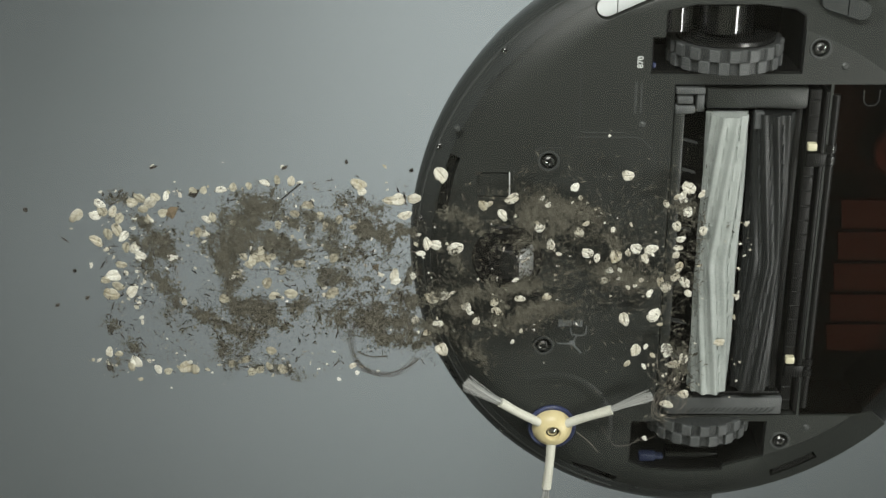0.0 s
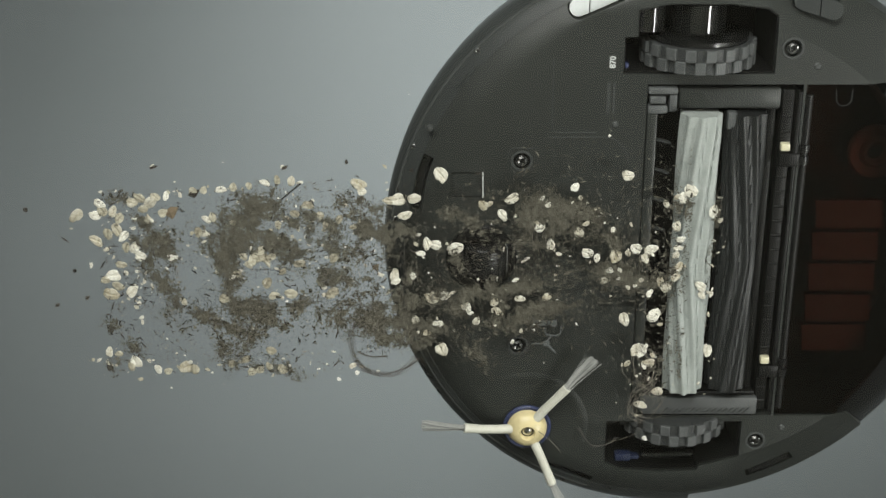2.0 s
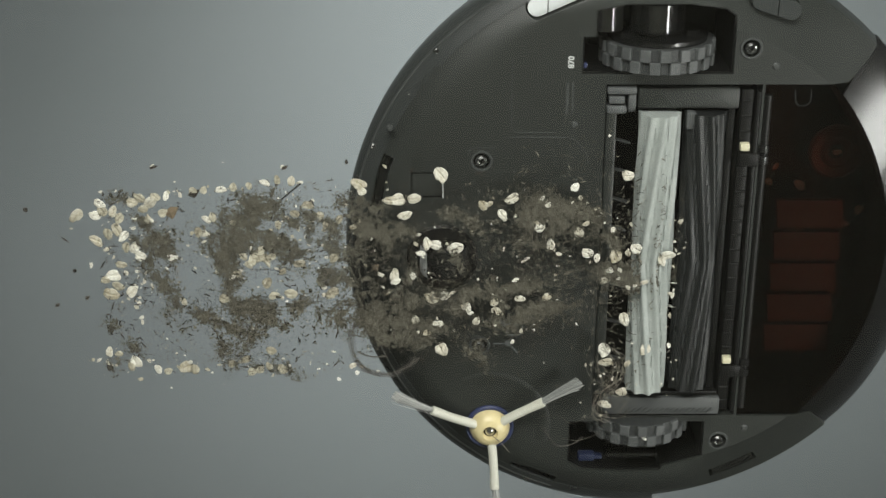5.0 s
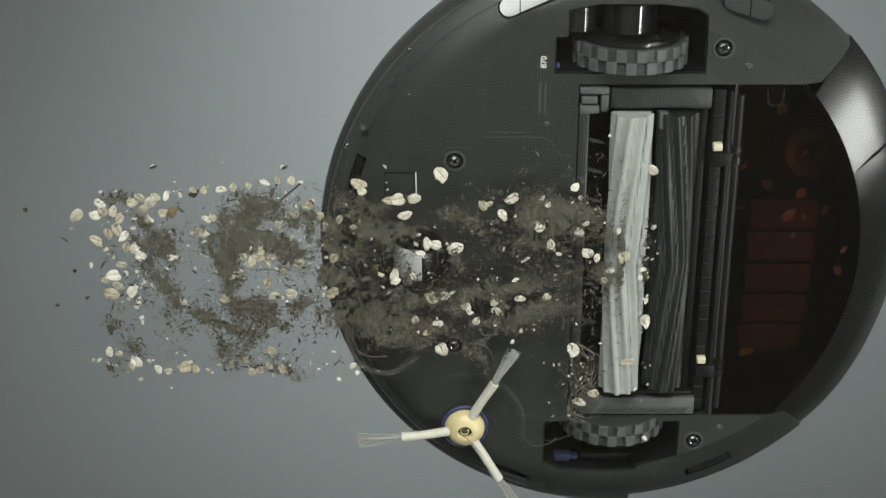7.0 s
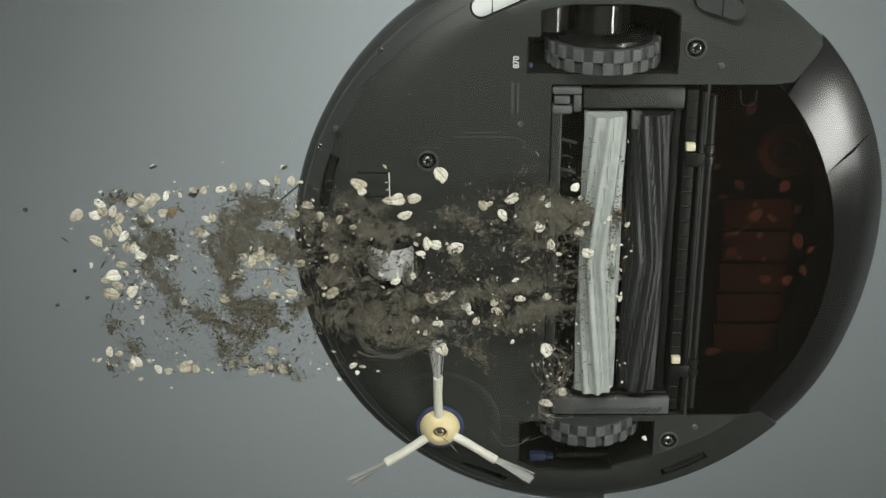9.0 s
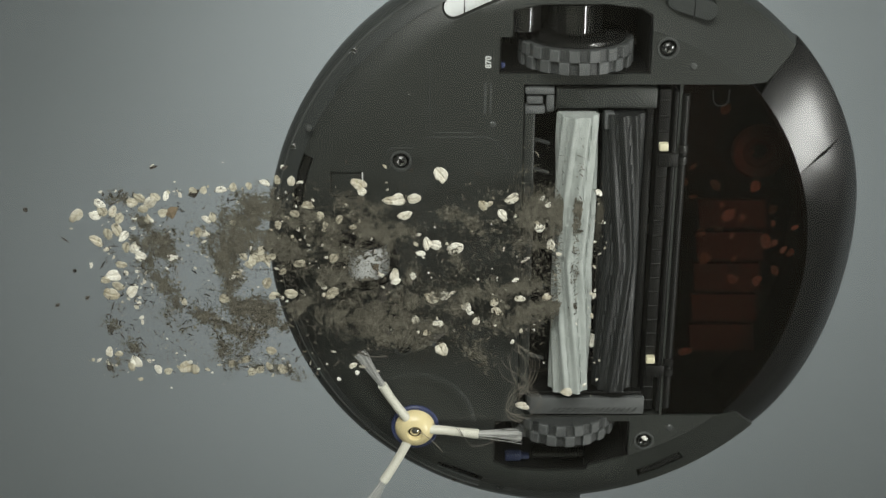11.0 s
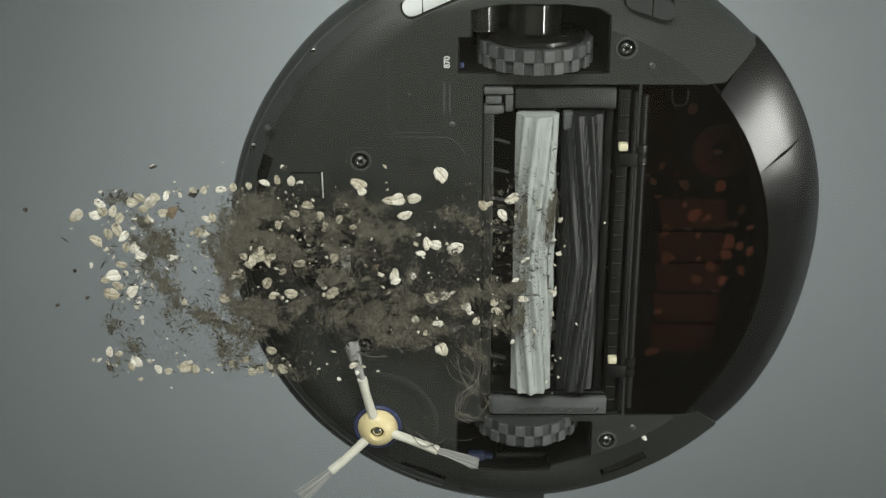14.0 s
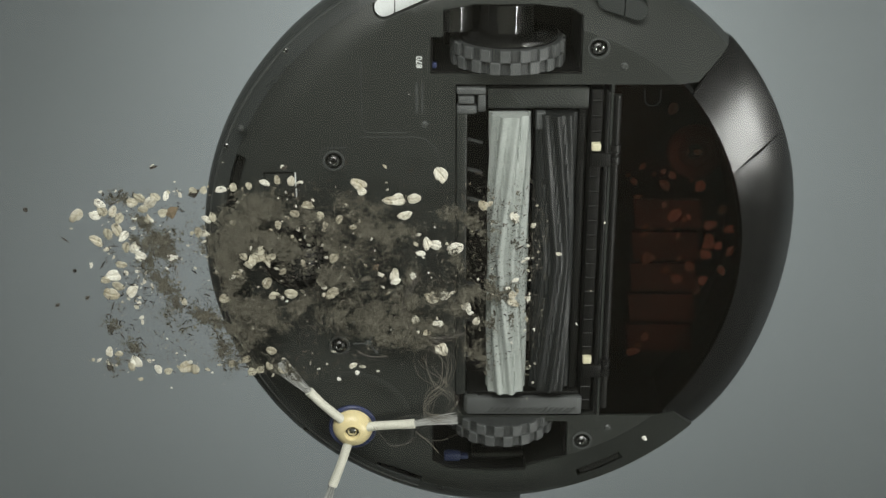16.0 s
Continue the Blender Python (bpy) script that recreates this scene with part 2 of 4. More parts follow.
for v in bm.verts:
    if v.co.x > 0 and v.co.z < 0.05:
        v.co.z = PLATE + (v.co.z - PLATE) * (1 + 0.8 * v.co.x / 0.17)
        u = min(1, max(0, (v.co.x - 0.025) / 0.03))
        v.co.z += u * {149: 0.0050, 156: 0.0068, 166: 0.0045}.get(round(v.co.xy.length * 1000), 0)
bmesh.ops.holes_fill(bm, edges=[e for e in bm.edges if e.is_boundary], sides=0)
bmesh.ops.recalc_face_normals(bm, faces=bm.faces)
shell = part("underside_shell", bm, M_SHELL, robot, "dark grey moulded plastic underside")
cut = []
cut.append(prism(bmesh.new(), [(-44, -110), (40, -110), (40, -143), (34, -147), (14, -149.5), (-20, -149.5), (-37, -146), (-37, -131), (-44, -131)], -0.01, 0.075))
cut.append(prism(bmesh.new(), [(-44, 111), (39.5, 111), (39.5, 136), (15, 143), (14, 146), (-10, 147), (-34, 145.5), (-44, 140)], -0.01, 0.075))
cut.append(prism(bmesh.new(), [(-30, -104), (57, -104), (57, 106.6), (-25, 106.6), (-30, 100)], -0.01, 0.046))
cut.append(prism(bmesh.new(), [(58.6, -104), (106, -104), (122, -118.5), (170, -160), (230, 0), (170, 165), (123, 129), (105, 107), (58.6, 107)], -0.01, 0.084))
c = bmesh.new()
cyl(c, (-0.1215, 0.0015, 0.015), 0.021, 0.05, seg=40)
cut.append(c)
for x, y in ((48.8, -124.7), (48.8, 124.7), (-99.2, -58.8), (-99.2, 58.8)):
    c = bmesh.new()
    cyl(c, (x / 1000, y / 1000, PLATE), 0.0052, 0.006, seg=24)
    cut.append(c)
cut.append(prism(bmesh.new(), capsule((-69.5, -146.3), (-45, -157.3), 6.2), -0.01, 0.035))
cut.append(prism(bmesh.new(), capsule((53, -150.5), (70, -145.0), 6.2), -0.01, 0.028))
cut.append(prism(bmesh.new(), stroke([(-79, 146.5), (-68, 149), (-58, 153.5), (-51.5, 157)], 7.5), -0.01, 0.035))
cut.append(prism(bmesh.new(), stroke([(47, 153.5), (57, 150), (66, 145.5), (74.5, 140.5)], 7.5), -0.01, 0.035))
cut.append(prism(bmesh.new(), stroke([(-152, -60), (-155.5, -50), (-158, -38), (-160.5, -25)], 6), -0.01, 0.035))
cut.append(prism(bmesh.new(), [(-139.5, -52), (-121.2, -52), (-121.2, -36.5), (-139.5, -36.5)], -0.01, PLATE + 0.0016))
carve(shell, cut)
for e in shell.data.edges:
    p, q = (shell.data.vertices[i].co for i in e.vertices)
    if min(p.x, q.x) > 0.03 and all(0.1398 < v.xy.length < 0.1412 and v.z < 0.02 for v in (p, q)):
        e.use_edge_sharp = True

# front bumper: a flange with a rounded wall, round the front half
bm = lathe(bmesh.new(), [(0.1667, 0.0198), (0.1700, 0.0219), (0.1735, 0.0243), (0.1772, 0.0280), (0.1789, 0.034), (0.1778, 0.048), (0.1738, 0.070), (0.172, 0.072), (0.1762, 0.036), (0.1740, 0.0290), (0.1662, 0.0212)], 86, 277, 110, closed=True)
bumper = part("bumper", bm, M_BUMPER, robot, "dark grey rounded front bumper")


# Thin paler rings, here and below, stand for the bumper's highlight line.
bm = lathe(bmesh.new(), [(0.1711, 0.0214), (0.1719, 0.0220), (0.1721, 0.0234), (0.1709, 0.0228)], 108, 178, 60, closed=True)
part("bumper_highlight", bm, M_FRAME, robot, "thin pale ring standing for the highlight line on the bumper")


bm = lathe(bmesh.new(), [(0.1742, 0.0246), (0.1750, 0.0247), (0.1753, 0.0262), (0.1741, 0.0256)], 180, 276, 80, closed=True)
part("bumper_highlight", bm, M_FRAME, robot, "thin pale ring standing for the highlight line on the bumper")


def screw(x, y, z, r, parent=robot):
    bm = bmesh.new()
    lathe(bm, [(0.0001, z - r * 0.35), (r * 0.25, z - r * 0.35), (r * 0.55, z - r * 0.5), (r * 0.9, z - r * 0.25), (r, z), (r, z + 0.003)], seg=24, c=(x, y))
    head = part("screw", bm, M_STEEL, parent, "bright steel screw")
    bm = bmesh.new()
    for a in (20, 110):
        k = box(bmesh.new(), -r * 0.45, r * 0.45, -r * 0.11, r * 0.11, z - r * 0.56, z - r * 0.42)
        k.transform(Matrix.Translation((x, y, 0)) @ Matrix.Rotation(radians(a), 4, "Z"))
        me = bpy.data.meshes.new("tmp")
        k.to_mesh(me)
        k.free()
        bm.from_mesh(me)
        bpy.data.meshes.remove(me)
    part("cross_slot", bm, M_BLACK, head)


for x, y in ((48.8, -124.7), (48.8, 124.7), (-99.2, -58.8), (-99.2, 58.8)):
    screw(x / 1000, y / 1000, PLATE + 0.0005, 0.0036)
    bm = lathe(bmesh.new(), [(0.0050, PLATE - 0.0006), (0.0060, PLATE - 0.0006), (0.0066, PLATE + 0.0004), (0.0048, PLATE + 0.0006)], seg=32, closed=True, c=(x / 1000, y / 1000))
    part("screw_rim", bm, M_FRAME, robot)
for a in (-136.05, -158.4, -173.7, 134.9, 113.1):
    screw(0.1731 * math.cos(radians(a)), 0.1731 * math.sin(radians(a)), 0.0242, 0.0022)
for x, y, r in ((63.4, -114.4, 2.2), (64.2, 115.4, 2.2), (-47.2, -80.5, 2), (-151.3, -77.5, 1.8)):
    z = PLATE if x > -100 else 0.0150
    bm = lathe(bmesh.new(), [(0.0001, z - 0.0009), (r * 0.0006, z - 0.0008), (r * 0.001, z), (r * 0.001, z + 0.002)], seg=20, c=(x / 1000, y / 1000))
    part("stud", bm, M_FRAME, robot)

# raised lines and prints on the underside
for pts in ([(-82.6, -119), (-82.6, -100), (-82.5, -80), (-81.5, -76.6), (-79, -75.8), (-57.4, -75.8)],
            [(-84.6, -73.1), (-51, -73.1), (-46.5, -71.5), (-42, -67), (-39.5, -62.5), (-38.4, -57)],
            [(-107, -62), (-106.3, -65), (-104, -66.7), (-92, -66.7)]):
    part("raised_line", prism(bmesh.new(), stroke(pts, 0.55), PLATE - 0.0004, PLATE + 0.001), M_FRAME, robot, smooth=0)
text = bpy.data.curves.new("model_number", "FONT")
text.body, text.size, text.extrude, text.align_x, text.align_y = "870", 0.0046, 0.00008, "CENTER", "CENTER"
text.offset = 0.00012
tmp = new("tmp", text)
bpy.context.view_layer.update()
me = bpy.data.meshes.new_from_object(tmp.evaluated_get(bpy.context.evaluated_depsgraph_get()))
bpy.data.objects.remove(tmp)
me.materials.append(M_INK_GLINT)
number = new("model_number", me)
number.parent = robot
number.matrix_basis = Matrix(((0, -1, 0, -0.0500), (-1, 0, 0, -0.1169), (0, 0, -1, PLATE - 0.0003), (0, 0, 0, 1)))
tagged(number, "white printed model number 870")
for x, y0, y1, w in ((-52.5, -105, -87, 1.6), (-49.2, -105, -87, 1.2)):
    part("small_print", prism(bmesh.new(), [(x, y0), (x + w, y0), (x + w, y1), (x, y1)], PLATE - 0.0002, PLATE + 0.0005), M_FRAME, robot, smooth=0)
# brush cleaning symbol
for pts in ([(-90.6, 41.2), (-82.5, 42.2), (-82.5, 45.2), (-90.6, 46.2)], [(-81.7, 42.4), (-80, 42.4), (-80, 45), (-81.7, 45)], [(-79.3, 41.5), (-76.2, 41.5), (-76.2, 46), (-79.3, 46)],
            stroke([(-83, 47), (-83, 49.5), (-82, 51.5), (-76, 52), (-73.8, 50.5), (-73.6, 45.5)], 0.8), stroke([(-82, 57.4), (-91, 57.4)], 0.9), stroke([(-82, 57), (-79, 51.5)], 0.8), stroke([(-82, 57), (-76.2, 63.8)], 1.0),
            [(-82 + 2.1 * math.cos(i * 0.7), 57.2 + 2.1 * math.sin(i * 0.7)) for i in range(9)]):
    part("symbol", prism(bmesh.new(), pts, PLATE - 0.00025 - 0.00002 * len(pts), PLATE + 0.0005), M_INKDIM, robot, smooth=0)

# cliff-sensor windows
# The first window's reflection is put into its pale colour.
for p, q, mid, mat, z, label in (((-69.5, -146.3), (-45, -157.3), -63.5, M_LENS_SHEEN, 0.0185, "glossy sensor window coloured pale for its bright reflection"), ((53, -150.5), (70, -145.0), 62.5, M_BUMPER, 0.0160, "dark glossy sensor window")):
    rim = capsule(p, q, 5.2)
    for lo, hi in ((-999, mid - 0.3), (mid + 0.3, 999)):
        part("sensor_window", prism(bmesh.new(), clip(rim, lo, hi), z, z + 0.005), mat, robot, label)
for pts in ([(-77, 147.5), (-68, 149.5), (-58, 154), (-53, 156.5)], [(49, 152.5), (57, 149.8), (66, 145.2), (73, 141)], [(-152.8, -58), (-155.5, -50), (-158, -38), (-160, -27)]):
    part("sensor_window", prism(bmesh.new(), stroke(pts, 4.6), 0.024, 0.031), M_GLOSS, robot, "dark glossy sensor window")
part("charging_contact", prism(bmesh.new(), rounded(-138.5, -122.2, -51, -37.5, 1), PLATE + 0.0004, PLATE + 0.003), M_SHELL, robot, "dark recessed charging contact")
# The glint on the contact's metal edge is painted with the pale print colour.
part("contact_glint", prism(bmesh.new(), [(-121.6, -52), (-120.9, -52), (-120.7, -36.5), (-121.4, -36.5)], PLATE - 0.0008, PLATE + 0.0016), M_INK_GLINT, robot, "pale strip painted as the glint on the charging contact's edge")

# caster
caster = part("caster_cup", lathe(bmesh.new(), [(0.0125, 0.012), (0.0195, 0.0118), (0.0208, 0.013), (0.0208, 0.036), (0.0195, 0.036), (0.0192, 0.014), (0.0135, 0.0150)], seg=40, closed=True, c=(-0.1215, 0.0015)), M_BLACK, robot, "black round caster cup")
bm = bmesh.new()
cyl(bm, (0, 0, 0), 0.0143, 0.0205, "Y", 48)
bmesh.ops.bevel(bm, geom=[e for e in bm.edges if e.calc_face_angle(0) > 1], offset=0.003, segments=3, affect="EDGES", profile=0.5)
caster_wheel = part("caster_wheel", bm, M_GLOSS, robot, "black and white caster wheel")
caster_wheel.location = (-0.1205, 0.0015, 0.0149)
bm = bmesh.new()
rings = []
for i in range(25):
    u = radians(21 + 160 * i / 24)
    rings.append([bm.verts.new((r * math.sin(u), y, -r * math.cos(u))) for r, y in ((0.0128, -0.0098), (0.0138, -0.0090), (0.01450, -0.0072), (0.01450, 0.0072), (0.0138, 0.0090), (0.0128, 0.0098))])
for p, q in zip(rings, rings[1:]):
    for j in range(6):
        bm.faces.new((p[j], q[j], q[(j + 1) % 6], p[(j + 1) % 6]))
bm.faces.new(rings[0])
bm.faces.new(rings[-1][::-1])
bmesh.ops.recalc_face_normals(bm, faces=bm.faces)
part("white_half", bm, M_CASTER, caster_wheel, "white painted half of the caster wheel")


def wheel(y, sign):
    """A drive wheel: blocky tyre in two staggered rows, side disc and gearbox drum."""
    bm = bmesh.new()
    R, w = 0.0307, 0.0138
    cyl(bm, (0, 0, 0), R, w, "Y", 64)
    # The core is coloured darker than the blocks, as shade in the gaps.
    tyre = part("drive_wheel", bm, M_TYRE_SHADE, robot, "grey rubber drive wheel with block tread")
    tyre.location = (-0.0005, y, 0.0328)
    bm = bmesh.new()
    n = 18
    for row in (0, 1):
        for i in range(n):
            k = box(bmesh.new(), -0.0029, 0.0029, -w / 4 + 0.0001, w / 4 - 0.0001, R - 0.001, R + 0.0019, 0.0003, 1)
            k.transform(Matrix.Rotation(2 * math.pi * (i + row * 0.5) / n, 4, "Y") @ Matrix.Translation((0, (row - 0.5) * w / 2, 0)))
            me = bpy.data.meshes.new("tmp")
            k.to_mesh(me)
            k.free()
            bm.from_mesh(me)
            bpy.data.meshes.remove(me)
    part("tread_blocks", bm, M_TYRE, tyre, "staggered grey rubber tread blocks")
    bm = bmesh.new()
    cyl(bm, (0, sign * (w / 2 + 0.0015), 0), 0.0280, 0.003, "Y", 48, )
    disc = part("wheel_disc", bm, M_GLOSS, tyre)
    bm = bmesh.new()
    for i in range(5):
        cyl(bm, (0.02 * math.cos(i * 1.257), sign * (w / 2 + 0.0035), 0.02 * math.sin(i * 1.257)), 0.0035, 0.002, "Y", 12)
    part("wheel_boss", bm, M_GLOSS, tyre)
    return tyre


wheel_top = wheel(-0.1195, -1)
wheel_bottom = wheel(0.1150, 1)
for y, x0 in ((-0.1395, -0.0016),):
    bm = bmesh.new()
    cyl(bm, (x0, y, 0.0305), 0.0157, 0.0165, "Y", 64)
    part("gearbox_drum", bm, M_DRUM, robot, "glossy black gearbox drum")
    bm = bmesh.new()
    cyl(bm, (x0 - 0.0285, y, 0.027), 0.0095, 0.014, "Y", 48)
    part("gearbox_drum", bm, M_DRUM, robot)
# black sheets added round both wheel wells to deepen their shade
for well in ([(-43.4, -110.6), (39.4, -110.6), (39.4, -142.6), (33.6, -146.4), (14, -148.9), (-20, -148.9), (-36.4, -145.4), (-36.4, -131.6), (-43.4, -131.6)],
             [(-43.4, 111.6), (38.9, 111.6), (38.9, 135.6), (14.6, 142.4), (13.6, 145.4), (-10, 146.4), (-34, 144.9), (-43.4, 139.6)]):
    for p, q in zip(well, well[1:] + well[:1]):
        part("well_shade_side", prism(bmesh.new(), stroke([p, q], 0.9), PLATE + 0.002, 0.0744), M_BLACK, robot, smooth=0)
part("blue_switch", box(box(bmesh.new(), -0.0365, -0.0262, 0.1385, 0.1438, 0.0195, 0.026, 0.0012), -0.0266, -0.0212, 0.1402, 0.1430, 0.0205, 0.026, 0.0010), M_NAVY, robot, "blue plastic switch in the wheel well")
part("blue_switch", box(bmesh.new(), -0.0435, -0.0405, -0.115, -0.1115, 0.018, 0.022, 0.001), M_BLUE, robot)
part("well_block", box(bmesh.new(), -0.0195, 0.0140, 0.1395, 0.1440, 0.0230, 0.036, 0.0015), M_GLOSS, robot)

# black sheets added at the back of the wells, also for shade
for y0, y1 in ((-0.1455, -0.1105), (0.1115, 0.142)):
    part("well_shade_back", box(bmesh.new(), -0.0360, 0.0390, y0, y1, 0.0705, 0.0745), M_BLACK, robot)

# roller bay
part("end_bar", box(bmesh.new(), -0.012, 0.0445, -0.1020, -0.0905, 0.0118, 0.018, 0.001), M_SHELL, robot, "ribbed grey end bar of the roller frame")
part("end_bar", box(bmesh.new(), -0.0225, 0.0475, 0.0938, 0.1055, 0.0118, 0.018, 0.001), M_TYRE, robot, "ribbed pale grey end bar of the roller frame")
for i in range(14):
    x = 0.000 + i * 0.0024
    part("rib", prism(bmesh.new(), stroke([(x * 1000, -100.6), (x * 1000 + 8, -92)], 0.8), 0.0112, 0.0125), M_FRAME, robot, smooth=0)
for i in range(16):
    x = -0.010 + i * 0.0033
    part("rib", prism(bmesh.new(), stroke([(x * 1000, 104.5), (x * 1000 + 3.5, 100.8)], 0.9), 0.0112, 0.0125), M_FRAME, robot, smooth=0)
part("frame_rail", box(bmesh.new(), -0.0295, -0.0235, -0.088, 0.092, 0.0125, 0.030, 0.001), M_SHELL, robot, "grey plastic rail of the roller frame")
part("frame_rail", box(bmesh.new(), -0.0225, 0.0455, -0.0895, -0.0880, 0.018, 0.040, 0.0005), M_BLACK, robot)
part("frame_rail", box(bmesh.new(), -0.0225, 0.0455, 0.0905, 0.0925, 0.014, 0.040, 0.0005), M_BLACK, robot)
part("frame_rail", box(bmesh.new(), 0.0395, 0.0440, -0.0890, 0.0925, 0.0185, 0.040, 0.0008), M_BLACK, robot, "black plastic rail beside the rollers")
part("frame_rail", box(bmesh.new(), 0.0462, 0.0530, -0.1005, 0.104, 0.0150, 0.030, 0.0008), M_BLACK, robot)
part("frame_rail", box(bmesh.new(), 0.0544, 0.0566, -0.1000, 0.104, 0.0125, 0.030, 0.0006), M_BLACK, robot)
part("bay_lining", box(bmesh.new(), -0.0295, 0.0565, -0.1035, 0.106, 0.0400, 0.0455), M_BLACK, robot)
bm = bmesh.new()
box(bm, -0.0295, -0.0130, -0.1025, -0.0985, 0.0115, 0.02, 0.001)
box(bm, -0.0285, -0.0195, -0.0975, -0.0930, 0.0115, 0.02, 0.001)
box(bm, -0.0295, -0.0180, -0.0920, -0.0870, 0.0115, 0.02, 0.0015)
box(bm, -0.0175, -0.0130, -0.0985, -0.0880, 0.0125, 0.02, 0.001)
part("corner_latch", bm, M_TYRE, robot, "grey plastic corner latch")
part("corner_latch", box(bmesh.new(), -0.0245, -0.0150, 0.0925, 0.1050, 0.0122, 0.02, 0.002), M_FRAME, robot)
for y in (-70, -52, -34, -16, 20, 44, 68):
    part("comb_tooth", prism(bmesh.new(), stroke([(-23, y), (-19, y + 1), (-14.5, y + 2.4)], 0.7), 0.017, 0.021), M_FRAME, robot, smooth=0)
for y in (-67.4, 68.3):
    latch = part("release_tab", box(bmesh.new(), 0.0470, 0.0524, (y - 2.3) / 1000, (y + 2.3) / 1000, 0.0112, 0.016, 0.0009), M_CREAM, robot, "cream plastic release tab")
    part("tab_seat", box(bmesh.new(), 0.0468, 0.0585, (y - 3.4 + 7) / 1000, (y + 5 + 7) / 1000, 0.0118, 0.018, 0.001), M_BLACK, robot)
part("roller_stub", box(bmesh.new(), 0.0152, 0.0205, -0.0890, -0.0790, 0.0085, 0.014, 0.0008), M_TYRE, robot, "pale grey roller end stub")


def roller(x, z, R, mat, name, label, turn, mat2):
    """A rubber roller with chevron vanes; the vanes meet at the middle."""
    bm = bmesh.new()
    n, steps, L0, L1 = 9, 44, -0.0880, 0.0862
    seg = n * 8
    rings = []
    for s in range(steps + 1):
        y = L0 + (L1 - L0) * s / steps
        twist = turn * 0.9 * abs(y - 0.001) / 0.09
        ring = []
        for j in range(seg):
            a = 2 * math.pi * j / seg
            f = (j % 8) / 8
            bump = 0.0021 if f < 0.01 else (0.0017 if f in (0.125, 0.875) else (0.0006 if f in (0.25, 0.75) else 0.0))
            r = R + bump
            wob = 0.0003 * noise.noise((y * 60, math.cos(a) * 2, math.sin(a) * 2 + x * 50))
            ring.append(bm.verts.new(((r + wob) * math.cos(a + twist), y, (r + wob) * math.sin(a + twist))))
        rings.append(ring)
    for p, q in zip(rings, rings[1:]):
        for j in range(seg):
            bm.faces.new((p[j], q[j], q[(j + 1) % seg], p[(j + 1) % seg]))
    bm.faces.new(rings[0])
    bm.faces.new(rings[-1][::-1])
    bmesh.ops.recalc_face_normals(bm, faces=bm.faces)
    ob = part(name, bm, mat, robot, label, smooth=50)
    ob.location = (x, 0, z)
    # short raised treads between the vanes
    bm = bmesh.new()
    for j in range(n):
        for s in range(14):
            y = L0 + 0.010 + (L1 - L0 - 0.02) * s / 13
            twist = turn * 0.9 * abs(y - 0.001) / 0.09
            a = 2 * math.pi * (j + 0.5) / n + twist
            k = box(bmesh.new(), -0.0005, 0.0005, y - 0.0042, y + 0.0042, R - 0.0005, R + 0.0007)
            k.transform(Matrix.Rotation(math.pi / 2 - a, 4, "Y"))
            me = bpy.data.meshes.new("tmp")
            k.to_mesh(me)
            k.free()
            bm.from_mesh(me)
            bpy.data.meshes.remove(me)
    part("tread", bm, mat2, ob, smooth=0)
    return ob


roller_front = roller(0.0006, 0.0128, 0.0101, M_ROLL, "front_roller", "pale grey rubber roller with chevron vanes", 1, M_ROLL)
# The rear roller and its treads are coloured darker to stand for shade.
roller_rear = roller(0.0268, 0.0158, 0.0101, M_ROLL_SHADE, "rear_roller", "rubber roller with chevron vanes, coloured darker for its deeper shade", -1, M_TYRE_SHADE)

# side brush
bm = lathe(bmesh.new(), [(0.0040, 0.0090), (0.0042, 0.0044), (0.0048, 0.0036), (0.0068, 0.0041), (0.0090, 0.0056), (0.0109, 0.0078), (0.0121, 0.0105), (0.0125, 0.0128), (0.0001, 0.0130)], seg=48)
brush = part("side_brush", bm, M_HUB, robot, "yellow hub of the three-armed side brush")
brush.location = (-0.0924, 0.1143, 0)
part("brush_collar", lathe(bmesh.new(), [(0.0124, 0.0112), (0.0140, 0.0108), (0.0147, 0.0116), (0.0148, 0.0128), (0.0124, 0.0135)], seg=40, closed=True), M_BLUE, brush, "blue ring round the hub")
bm = bmesh.new()
cyl(bm, (0, 0, 0.0100), 0.0041, 0.005, seg=20)
part("hub_hole", bm, M_BLACK, brush)
hub_screw_bm = lathe(bmesh.new(), [(0.0001, 0.0054), (0.0016, 0.0056), (0.0030, 0.0066), (0.0031, 0.009)], seg=20)
part("hub_screw", hub_screw_bm, M_STEEL, brush, "bright steel screw")
rng = random.Random(4)
